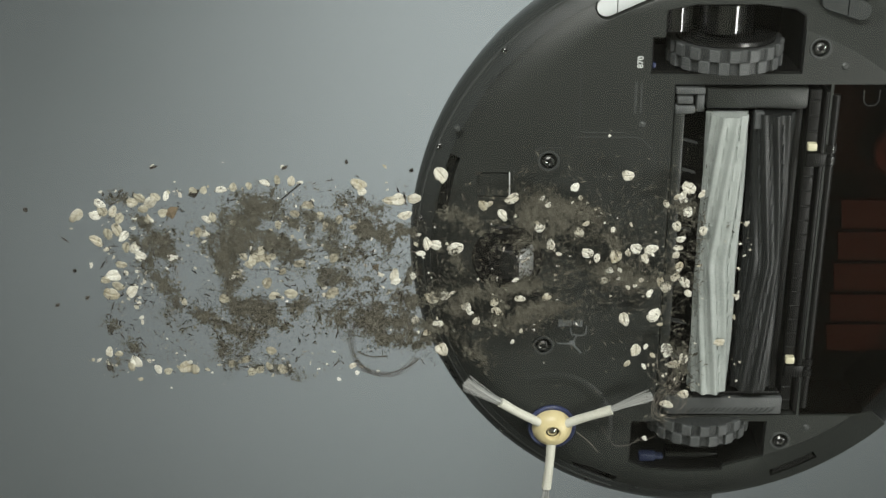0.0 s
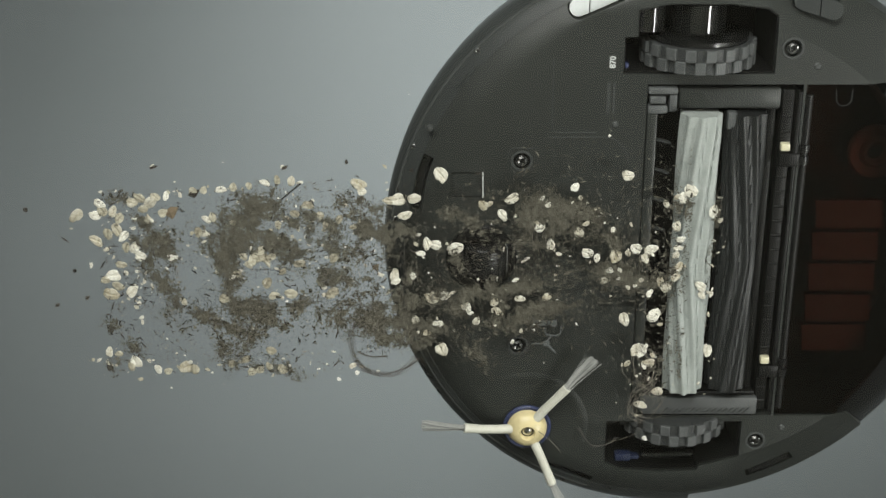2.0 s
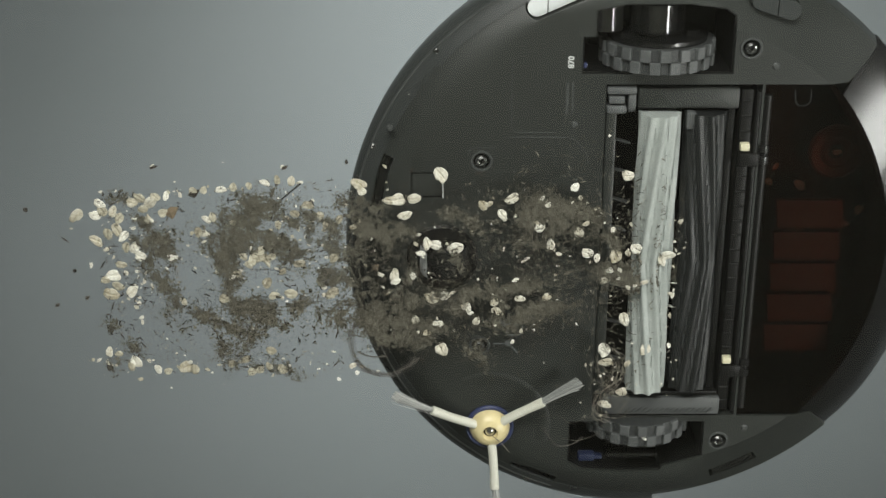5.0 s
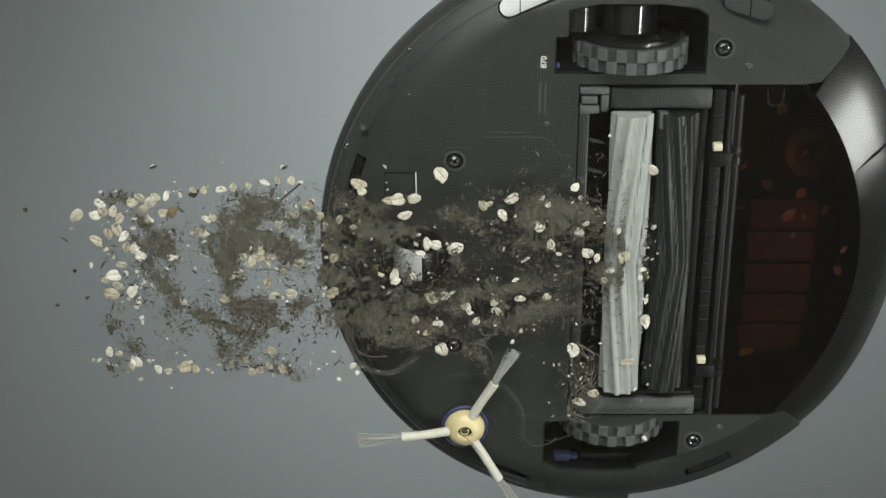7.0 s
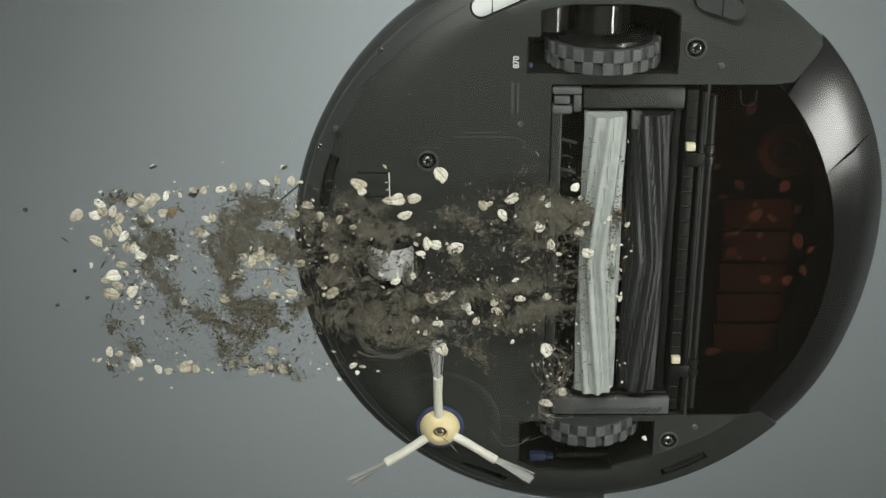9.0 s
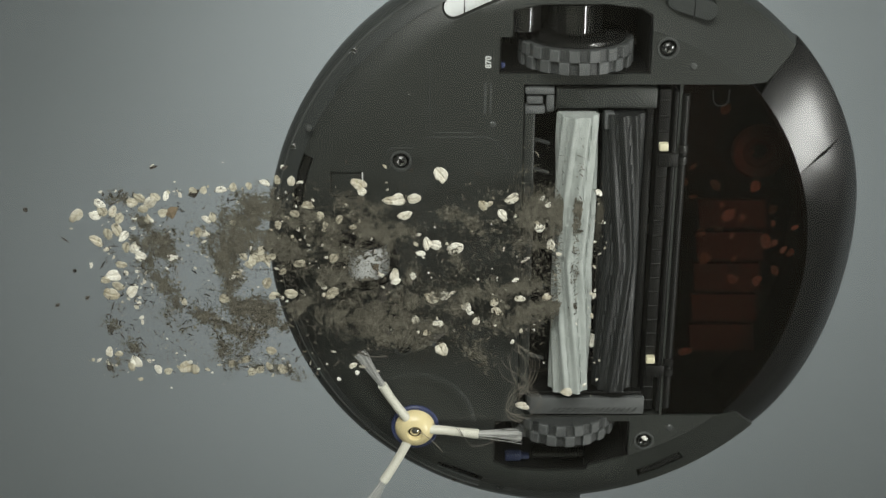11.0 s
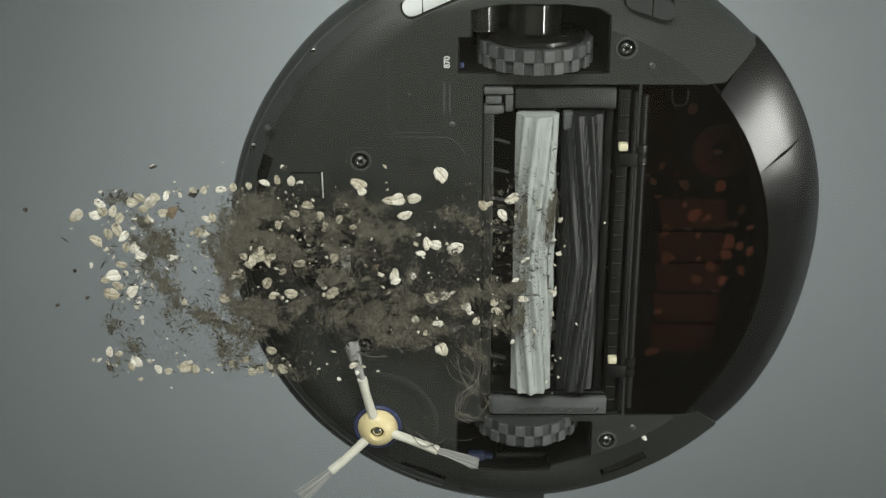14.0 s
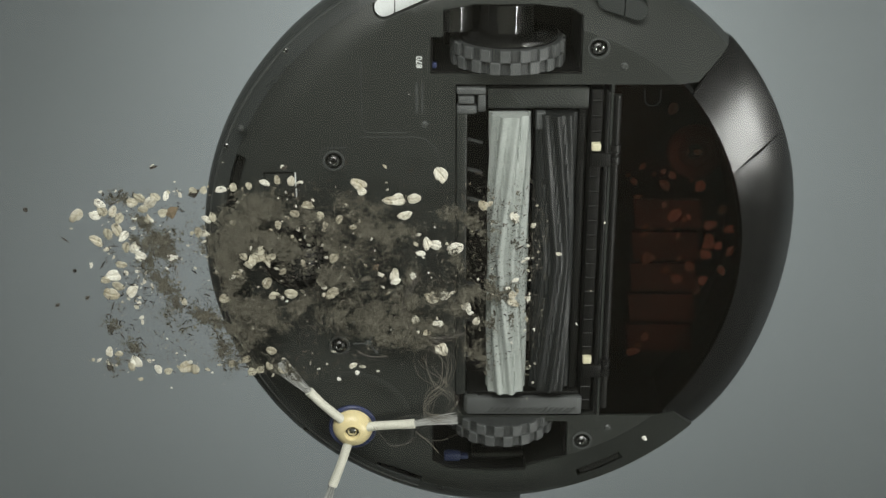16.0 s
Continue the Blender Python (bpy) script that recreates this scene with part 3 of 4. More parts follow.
for i in range(3):
    a = Matrix.Rotation(radians(120 * i), 4, "Z")
    bm = bmesh.new()
    pts = [(0.009, 0, 0.0085), (0.018, 0, 0.0070), (0.028, 0.0004, 0.0050), (0.0385, 0.0012, 0.0036)]
    for p, q, h in zip(pts, pts[1:], range(3)):
        r0, r1 = 0.0029 - 0.0001 * h, 0.0029 - 0.0001 * (h + 1) + (0.0004 if h == 2 else 0)
        d = Vector(q) - Vector(p)
        bmesh.ops.create_cone(bm, cap_ends=True, segments=14, radius1=r0, radius2=r1, depth=d.length * 1.06, matrix=Matrix.Translation((Vector(p) + Vector(q)) / 2) @ d.to_track_quat("Z", "Y").to_matrix().to_4x4())
    bm.transform(a)
    arm = part("brush_arm", bm, M_ARM, brush, "cream rubber brush arm", smooth=60)
    bm = bmesh.new()
    for h in range(170):
        dy, dz = rng.gauss(0, 0.0010), rng.gauss(0, 0.0005)
        sp = rng.gauss(0, 0.0006)
        L = 0.0265 + rng.uniform(-0.003, 0.0015)
        base = Vector((0.0375, 0.0012 + dy * 0.7, 0.0036 + dz))
        pts = [base + Vector((L * s, dy * s + sp * s * s + 0.0012 * s * s, -0.0020 * s)) for s in (0, 0.35, 0.7, 1.0)]
        for p in pts:
            p.z = max(p.z, 0.0006)
        tube(bm, pts, 0.00014, 4)
    bm.transform(a)
    part("bristles", bm, M_BRISTLE, brush, "pale nylon bristle tuft", smooth=0)

# shallow ring moulded round the brush
bm = lathe(bmesh.new(), [(0.0270, PLATE + 0.0003), (0.0300, PLATE - 0.0001), (0.0335, PLATE - 0.0006), (0.0360, PLATE - 0.0005), (0.0385, PLATE + 0.0003)], -118, 18, 60, closed=True, c=(-0.0924, 0.1143))
part("brush_recess", bm, M_SHELL, robot, "shallow ring moulded round the side brush", smooth=60)

# dust bin at the rear


def slope(bm):
    """Lowers the bezel's rim towards its two ends."""
    for v in bm.verts:
        a = math.degrees(math.atan2(v.co.y, v.co.x))
        u = min(1, max(0, (a - 5) / 41))
        k = 0.36 * u * u * (3 - 2 * u) if a > 0 else 0.30 * math.sin(radians(-a))
        v.co.z = PLATE + (v.co.z - PLATE) * (1 - k)
        if v.co.xy.length < 0.1410:
            c = math.cos(radians(a))
            v.co.xy = v.co.xy.normalized() * (-0.016 * c + math.sqrt(0.153 ** 2 - 0.016 ** 2 * (1 - c * c)) + 0.0005)


arc = [(153.5 * math.cos(radians(a)) - 16, 153.5 * math.sin(radians(a))) for a in range(-42, 43, 2)]
bin_ob = part("dust_bin", prism(bmesh.new(), [(59.3, -103.5), (97, -103.5)] + arc + [(97, 106.5), (59.3, 106.5)], 0.058, 0.061), M_BLACK, robot, "dust bin behind a smoked red window")
# Added black screen that hides the lit back of the bezel from the window.
part("bin_mask", lathe(bmesh.new(), [(0.1515, 0.0163), (0.1535, 0.0163), (0.1535, 0.0575), (0.1515, 0.0575)], -42, 42, 48, closed=True, c=(-0.016, 0)), M_BLACK, bin_ob)
part("bin_window", prism(bmesh.new(), [(59.3, -103.5), (97, -103.5)] + arc + [(97, 106.5), (59.3, 106.5)], 0.0145, 0.0160), M_BIN, bin_ob, "smoked red translucent panel", smooth=0)
bm = lathe(bmesh.new(), [(0.1405, 0.0145), (0.1580, 0.0345), (0.1755, 0.0565), (0.1772, 0.0600), (0.1745, 0.084), (0.1715, 0.084), (0.1735, 0.061), (0.156, 0.0365), (0.1405, 0.0175)], -43.5, -21.53, 24, closed=True)
slope(bm)
part("rear_bezel", bm, M_BEZEL, bin_ob, "glossy black sloping rear bezel")
bm = lathe(bmesh.new(), [(0.1405, 0.0145), (0.1580, 0.0318), (0.1755, 0.0565), (0.1772, 0.0600), (0.1745, 0.084), (0.1715, 0.084), (0.1735, 0.061), (0.156, 0.0365), (0.1405, 0.0175)], -21.47, 46.5, 50, closed=True)
slope(bm)
part("rear_bezel", bm, M_BEZEL, bin_ob, "glossy black sloping rear bezel")
for i in range(5):
    y0 = -28 + i * 20.6
    part("louvre", prism(bmesh.new(), [(75, y0), (114, y0), (116, y0 + 17.5), (77, y0 + 17.5)], 0.030 + 0.0005 * i, 0.033 + 0.0005 * i), M_RED, bin_ob, "reddish filter louvre seen through the bin")
part("fan_ring", lathe(bmesh.new(), [(0.0050, 0.047), (0.0075, 0.045), (0.0100, 0.047), (0.0150, 0.046), (0.0165, 0.047), (0.0165, 0.050), (0.0050, 0.050)], seg=36, closed=True, c=(0.112, -0.052)), M_RED, bin_ob)
bm = bmesh.new()
cyl(bm, (0.0606, 0.0015, 0.0140), 0.0024, 0.199, "Y", 24)
rod = part("hinge_rod", bm, M_BLACK, bin_ob, "glossy black hinge rod of the dust bin")
for y in (-0.0665, -0.0595, 0.0695, 0.0765):
    bm = bmesh.new()
    cyl(bm, (0.0606, y, 0.0140), 0.0034, 0.0045, "Y", 20)
    part("knuckle", bm, M_GLOSS, rod)
for i in range(22):
    y = -0.094 + i * 0.0091
    part("rail_rib", box(bmesh.new(), 0.0468, 0.0526, y - 0.0006, y + 0.0006, 0.0143, 0.0160, 0.0003, 1), M_BLACK, robot)
part("bin_catch", prism(bmesh.new(), stroke([(75.5, -100.5), (76, -94), (78, -91.5), (82.5, -91.5), (84.5, -94), (84.5, -100.5)], 0.9), 0.0136, 0.0144), M_BLACK, bin_ob, smooth=0)

# ---- what lies on the glass ----
OATS_A = [(-208.7, -19.9, 4.5), (-194.8, -27.5, 3.6), (-198.5, -4.6, 4.2), (-197.7, -20.3, 3.2), (-187.5, -22.7, 3.6), (-176.5, -28.2, 3.6), (-166.3, -27.5, 4.5), (-156.7, -32.3, 2.6), (-186.6, -11.6, 3.9), (-182.8, -7.4, 3.6), (-176.9, -0.4, 3.9), (-174.1, 5.0, 3.2), (-190.8, 17.4, 4.2), (-193.2, 29.0, 4.5), (-180.8, 27.2, 4.2), (-197.6, 67.0, 3.2), (-182.4, 73.4, 3.9), (-152.5, 77.2, 4.5), (-169.4, 78.4, 3.2), (-151.1, 33.7, 2.6), (-155.6, 5.7, 2.9), (-134.6, -17.9, 2.9), (-136.8, -9.1, 3.2), (-125.5, -36.1, 2.9), (-100.5, -40.2, 2.9), (-85.5, -41.2, 2.9)]
OATS_B = [(-119.5, 16.4, 2.9), (-106.9, 5.0, 3.6), (-102.1, 6.7, 3.2), (-112.0, 10.3, 2.6), (-102.2, 22.1, 3.6), (-82.7, 9.6, 3.6), (-88.4, 29.0, 3.9), (-127.0, 31.9, 3.6), (-98.3, 30.1, 2.9), (-64.4, 28.3, 4.2), (-63.0, 6.0, 3.6), (-76.5, -26.5, 3.6), (-70.3, -20.6, 2.9), (-59.1, -17.9, 2.6), (-51.2, -13.3, 2.3), (-108.9, 78.4, 2.9), (-95.4, 78.4, 3.6), (-116.9, 71.9, 2.9), (-47.4, -39.2, 4.5), (-30.0, -29.2, 3.9), (-25.2, -29.9, 4.2), (-16.6, -30.6, 3.9), (-21.8, -20.3, 3.9), (-28.1, 17.4, 3.9), (-17.6, 17.4, 2.6), (-101.6, 65.9, 2.9)]
OATS_C = [(-53.4, 75.7, 2.3), (-9.1, -2.8, 3.2), (-4.2, -2.1, 3.9), (6.8, 0.4, 4.5), (-1.3, -44.9, 5.5), (-6.2, 31.2, 4.9), (0.7, 30.1, 3.2), (-3.0, 48.4, 3.6), (-9.6, 53.9, 2.6), (-16.2, 45.8, 2.9), (-0.7, 65.1, 4.9), (13.5, 37.4, 3.9), (19.5, 46.5, 2.9)]
OATS_D = [(23.0, -26.5, 3.2), (26.9, -27.5, 1.8), (34.0, -20.6, 3.6), (39.3, -30.6, 4.0), (55.1, -12.6, 3.2), (53.4, -16.1, 1.8), (61.8, -2.1, 3.2), (74.5, -37.5, 2.9), (77.9, -31.0, 1.8), (88.5, -21.0, 2.2), (81.7, -15.4, 2.2), (77.7, -9.8, 3.2), (97.0, -11.9, 1.8), (104.0, -44.6, 3.6), (83.1, 3.2, 4.0), (88.7, 6.0, 2.5), (99.4, 5.0, 4.3), (96.5, 13.9, 2.5), (106.4, 3.2, 2.2), (111.2, 0.7, 3.6), (119.3, 0.7, 4.0), (116.4, 6.7, 2.9)]
OATS_E = [(102.1, 13.9, 1.8), (101.7, 18.9, 1.8), (93.6, 20.3, 2.5), (107.5, 24.6, 1.8), (114.8, 20.0, 2.2), (111.7, 22.8, 1.8), (125.7, 21.0, 2.9), (129.8, 24.6, 3.2), (134.3, 18.2, 2.9), (136.2, 12.1, 3.2), (140.1, 21.8, 3.6), (120.2, 28.3, 2.5), (142.5, 28.3, 2.2), (134.8, -0.4, 2.5), (134.1, 4.2, 2.2), (136.1, -5.6, 2.9), (133.3, -13.7, 3.2), (148.6, -10.9, 3.2), (139.1, -23.0, 3.6), (136.0, -30.6, 3.6), (132.8, -31.6, 2.5), (138.8, -36.8, 4.3)]
SOIL_A = [(-163.8, -3.9, 13.4, 6.1, 0, 1.0), (-161.9, 3.2, 8.9, 4.1, 0, 1.0), (-165.1, 18.8, 16.2, 3.4, 62, 1.1), (-156.7, 31.9, 7.3, 3.1, 59, 1.0), (-171.2, -17.9, 6.8, 3.1, 28, 0.9), (-182.5, -30.8, 7.0, 1.4, -2, 0.8), (-156.7, 46.5, 9.5, 3.1, 60, 0.7), (-140.2, 41.4, 4.6, 3.1, 0, 1.1), (-126.5, 50.2, 10.5, 3.7, 33, 1.0), (-122.2, 61.4, 14.5, 4.4, -21, 0.9), (-117.1, 75.0, 17.9, 4.4, 10, 0.8), (-105.6, -27.9, 14.1, 6.5, 3, 1.2), (-114.6, -17.0, 11.5, 6.8, 34, 1.2)]
SOIL_B = [(-116.8, -5.7, 17.3, 8.2, -11, 1.2), (-125.2, 8.5, 14.5, 5.1, 71, 1.2), (-124.2, 28.2, 11.2, 3.7, 78, 1.0), (-109.1, 38.6, 15.2, 5.8, 8, 1.2), (-105.3, 46.9, 9.1, 3.7, 4, 1.0), (-181.1, 65.5, 10.3, 2.7, 33, 0.8), (-195.3, 50.2, 6.0, 2.0, 70, 0.6), (-84.0, -17.9, 11.2, 3.7, -13, 0.9), (-95.6, -3.9, 13.0, 6.8, 34, 1.0), (-79.9, 1.4, 12.9, 3.4, 22, 0.85), (-63.3, -11.4, 13.6, 3.1, -7, 0.9)]
SOIL_C = [(-44.8, -13.0, 17.9, 3.4, 6, 0.9), (-34.9, -6.7, 11.7, 4.1, 27, 1.0), (-100.7, 46.0, 9.0, 4.4, 32, 1.0), (-84.2, 35.2, 11.9, 3.4, -23, 1.0), (-88.5, 12.6, 7.5, 2.4, -36, 0.8), (-40.2, 31.9, 8.2, 2.7, 84, 0.9), (-32.9, 35.0, 8.2, 2.4, -24, 1.0), (-22.9, 48.8, 15.2, 5.1, 36, 1.0), (-11.3, 51.2, 13.3, 4.1, -64, 1.0), (-98.2, 76.8, 9.1, 3.1, 44, 0.8), (-86.2, 84.8, 8.1, 1.4, 0, 0.8), (-48.2, 48.0, 9.2, 2.4, 49, 0.7), (-193.3, 74.6, 5.7, 2.7, 38, 0.7)]
SOIL_D = [(-35.1, -10.9, 15.4, 5.8, 0, 1.1), (-34.4, 46.5, 35.1, 6.8, 7, 1.1), (-60.4, -0.3, 21.6, 7.5, 15, 0.85), (-11.2, 33.2, 22.1, 5.1, -14, 1.0), (-32.1, 56.5, 20.3, 4.4, 7, 1.0), (6.1, 38.1, 18.4, 3.4, -21, 0.95), (-42.9, -25.6, 24.4, 4.4, 17, 0.8), (-61.8, 19.2, 19.5, 5.4, 22, 0.85), (12.3, -17.5, 13.4, 3.7, 23, 0.8), (6.8, 6.8, 14.2, 3.4, 41, 0.75), (-20.9, 15.8, 16.8, 2.7, 63, 0.7)]
OATS_F = [(-193.6, -23.1, 3.2), (-191.7, -8.8, 3.2), (-184.4, -18.5, 3.2), (-171.8, -31.0, 3.2), (-170.4, -24.1, 2.9), (-162.8, -31.7, 2.9), (-182.1, -0.4, 2.9), (-167.8, -17.2, 2.6), (-195.6, 20.0, 2.9), (-188.4, 23.9, 3.6), (-185.6, 10.3, 2.9), (-159.1, -22.0, 2.6), (-115.0, 5.0, 2.6), (-109.9, 7.4, 3.2), (-104.7, 1.4, 2.9), (-98.1, 5.0, 2.6), (-92.7, 14.6, 2.6), (-119.6, -16.1, 2.3), (-131.0, -19.2, 2.6), (-140.0, -10.2, 2.6)]
OATS_G = [(-94.0, -14.4, 2.6), (-84.1, -21.3, 2.6), (-67.3, -14.4, 2.3), (-141.5, -35.1, 2.6), (-135.1, -35.8, 2.3), (-118.4, -37.5, 2.6), (-109.5, -38.5, 2.3), (-93.4, -41.9, 2.6), (-192.0, 68.1, 2.6), (-185.3, 76.5, 2.9), (-147.5, 78.4, 2.9), (-163.4, 79.5, 2.6), (-125.5, 74.6, 2.6), (-113.0, 79.5, 2.9), (-103.4, 76.5, 2.9), (-27.5, 21.0, 2.6), (-45.9, -35.1, 2.6), (-12.7, 3.2, 2.6)]
OATS_H = [(146.4, -33.4, 2.2), (126.6, -27.5, 2.5), (106.3, 45.8, 4.3), (123.3, 42.9, 4.0), (127.3, 48.4, 1.8), (113.9, 65.9, 3.6), (119.8, 63.3, 1.8), (109.3, 74.6, 2.5), (142.7, 71.5, 3.6), (151.9, 59.2, 3.2), (124.1, 68.9, 1.8), (30.6, 33.7, 3.2), (31.7, 40.3, 3.2), (44.7, 31.9, 2.9), (60.5, 30.8, 2.9), (45.8, 52.8, 1.4), (41.3, 59.5, 1.4), (119.5, 76.4, 1.8), (59.5, -27.5, 2.5), (56.2, -31.0, 1.8)]
SOIL_E = [(56.5, -18.7, 21.8, 8.2, 18, 1.05), (68.4, -24.8, 18.7, 6.1, 16, 1.1), (79.2, -21.0, 14.3, 3.7, 17, 0.9), (42.9, 23.2, 19.2, 3.7, -8, 1.0), (23.6, 26.5, 16.4, 5.1, -9, 1.05), (45.2, -3.5, 15.5, 3.1, -2, 0.8), (44.2, 45.1, 27.5, 5.1, -6, 0.8), (54.8, 37.4, 21.6, 3.4, 0, 0.8), (104.6, 17.8, 20.6, 5.1, 12, 0.95), (99.0, -3.5, 7.7, 2.0, 44, 0.9), (129.8, 19.6, 13.7, 3.4, 8, 0.8), (136.5, -24.4, 14.5, 4.1, 44, 0.75), (139.2, 69.3, 17.3, 4.8, 68, 0.7), (19.4, 64.2, 16.5, 4.1, 57, 0.75)]
rng = random.Random(11)


def flake_mesh(seed, mat):
    """A rolled oat flake: an uneven flattened oval with a crease, ragged rim and dished middle."""
    r = random.Random(seed)
    bm = bmesh.new()
    seg, rings = 26, 8
    squash = r.uniform(0.58, 0.78)
    ph = [r.uniform(0, 6.28) for _ in range(4)]
    notch = r.uniform(0, 6.28)

    def rim(a):
        v = 1 + 0.06 * math.sin(2 * a + ph[0]) + 0.06 * math.sin(3 * a + ph[1]) + 0.03 * math.sin(7 * a + ph[2]) + 0.02 * math.sin(11 * a + ph[3])
        d = abs((a - notch + math.pi) % (2 * math.pi) - math.pi)
        return v * (1 - 0.2 * math.exp(-(d / 0.22) ** 2))

    grid = {}
    for side in (-1, 1):
        for k in range(rings + 1):
            f = k / rings
            for j in range(seg):
                a = 2 * math.pi * j / seg
                if k == 0 and j:
                    grid[side, k, j] = grid[side, k, 0]
                    continue
                if k == rings and side == 1:
                    grid[side, k, j] = grid[-1, k, j]
                    continue
                x, y = f * rim(a) * math.cos(a), f * rim(a) * math.sin(a) * squash
                bow = 0.10 * math.sin(x * 1.6 + ph[3]) + 0.10 * noise.noise((x * 1.7 + seed, y * 1.7, 3))
                thick = 0.16 * math.sqrt(max(0, 1 - f * f)) * (1 + 0.5 * noise.noise((x * 3, y * 3, seed * 1.7)))
                crease = 0.22 * math.exp(-((y - 0.12 * math.sin(2 * x + ph[1])) / 0.10) ** 2) * (1 - f * 0.5) + 0.07 * math.exp(-((y - 0.35) / 0.07) ** 2) + 0.06 * math.exp(-((y + 0.30 + 0.1 * x) / 0.06) ** 2)
                grid[side, k, j] = bm.verts.new((x, y, bow + side * (thick - crease) + 0.07 * noise.noise((x * 4.5, y * 2.2, seed + side)) + 0.012 * math.sin(y * 16 + 3 * x)))
    for side in (-1, 1):
        for k in range(rings):
            for j in range(seg):
                q = [grid[side, k, j], grid[side, k + 1, j], grid[side, k + 1, (j + 1) % seg], grid[side, k, (j + 1) % seg]]
                q = [v for i, v in enumerate(q) if v not in q[:i]]
                bm.faces.new(q if side > 0 else q[::-1])
    low = min(v.co.z for v in bm.verts)
    for v in bm.verts:
        v.co.z -= low
        v.co *= 0.001
    me = bpy.data.meshes.new("oat_flake")
    bm.to_mesh(me)
    bm.free()
    me.materials.append(mat)
    me.polygons.foreach_set("use_smooth", [True] * len(me.polygons))
    return me


FLAKES = [flake_mesh(s, M_OAT) for s in range(10)]
DUSTY = [flake_mesh(s + 20, M_DUSTY) for s in range(8)]
picked = []


def oat(x, y, r, dusty=False):
    ob = new("oat_flake", rng.choice(DUSTY if dusty else FLAKES))
    k = min(5.0, r * rng.uniform(1.02, 1.22))
    ob.scale = (k, k, k * 0.8)
    ob.matrix_basis = pose(x / 1000, y / 1000, 0.0002 + rng.uniform(0, 0.0004), rng.uniform(-7, 7), rng.uniform(-7, 7), rng.uniform(0, 360)) @ Matrix.Diagonal((k, k, k * 0.8, 1))
    return tagged(ob, "rolled oat flake dusted with brown soil" if dusty else "pale rolled oat flake lying on the glass", "oat flake", "oat flakes on the glass")


for x, y, r in OATS_A + OATS_C:
    oat(x, y, r)
for x, y, r in OATS_B + OATS_F + OATS_G:
    oat(x, y, r, x < -55)
for x, y, r in OATS_D + OATS_E + OATS_H:
    picked.append(oat(x, y, r))

SHAPES = []
for s in range(30):
    r = random.Random(100 + s)
    pts = []
    n = r.choice((5, 6, 7))
    for j in range(n):
        a = 2 * math.pi * (j + r.uniform(-0.3, 0.3)) / n
        pts.append((r.uniform(0.6, 1.2) * math.cos(a), r.uniform(0.6, 1.2) * math.sin(a)))
    SHAPES.append(pts)


def grains(name, places, mat, label):
    """Many small flat irregular grains in one mesh: places are (x, y, size, stretch) in millimetres."""
    verts, faces = [], []
    for x, y, size, stretch in places:
        pts = SHAPES[rng.randrange(30)]
        a = rng.uniform(0, 6.28)
        ca, sa = math.cos(a), math.sin(a)
        h, z0 = size * rng.uniform(0.3, 0.7), rng.choice((0.1, 0.5, 0.7, 0.9, 1.2)) * rng.uniform(0.6, 1.3)
        b = len(verts)
        n = len(pts)
        tx, ty = rng.uniform(-0.25, 0.25), rng.uniform(-0.25, 0.25)
        for px, py in pts:
            u, v = px * size * stretch, py * size
            verts.append(((x + u * ca - v * sa) / 1000, (y + u * sa + v * ca) / 1000, (z0 + h * 0.5 + max(-0.4 * h, u * tx + v * ty)) / 1000))
        verts.append((x / 1000, y / 1000, z0 / 1000))
        verts.append((x / 1000, y / 1000, (z0 + h) / 1000))
        for j in range(n):
            faces.append((b + (j + 1) % n, b + j, b + n))
            faces.append((b + j, b + (j + 1) % n, b + n + 1))
    me = bpy.data.meshes.new(name)
    me.from_pydata(verts, [], faces)
    me.materials.append(mat)
    return tagged(new(name, me), label, "soil", kind="stuff")


CELLS = {}
for x, y, r in OATS_A + OATS_B + OATS_C + OATS_D + OATS_E + OATS_F + OATS_G + OATS_H:
    for i in (-1, 0, 1):
        for j in (-1, 0, 1):
            CELLS.setdefault((int(x // 6) + i, int(y // 6) + j), []).append((x, y, r * 0.85))


def on_oat(x, y):
    return any((x - a) ** 2 + (y - b) ** 2 < r * r for a, b, r in CELLS.get((int(x // 6), int(y // 6)), ()))


def scatter(clumps, per, x0=-999, x1=999):
    """Grain places in clumps, thinned by noise so that the outline frays and gaps stay open."""
    out = []
    for cx, cy, rx, ry, ang, dens in clumps:
        n = int(per * min(1.3, dens + 0.2) * rx * ry)
        ca, sa = math.cos(radians(ang)), math.sin(radians(ang))
        for _ in range(n):
            u, v = rng.gauss(0, 0.55), rng.gauss(0, 0.55)
            x, y = cx + u * rx * ca - v * ry * sa, cy + u * rx * sa + v * ry * ca
            if not x0 <= x < x1 or (on_oat(x, y) and rng.random() < 0.8):
                continue
            g = noise.noise((x * 0.13, y * 0.13, 1.5)) + 0.7 * noise.noise((x * 0.34, y * 0.34, 7)) + 0.4 * noise.noise((x * 1.0, y * 1.0, 4))
            g += 0.5 * (dens - 0.75) - 0.25 * (u * u + v * v)
            if g + rng.gauss(0, 0.20) < 0.0:
                continue
            s = rng.random()
            size = rng.uniform(0.10, 0.24) if s < 0.85 else rng.uniform(0.24, 0.5)
            if g > 0.22 and s > 0.90:
                size = rng.uniform(0.45, 1.0)
            out.append((x, y, size, 1.0 if s < 0.6 else rng.uniform(1.2, 3.2)))
    return out


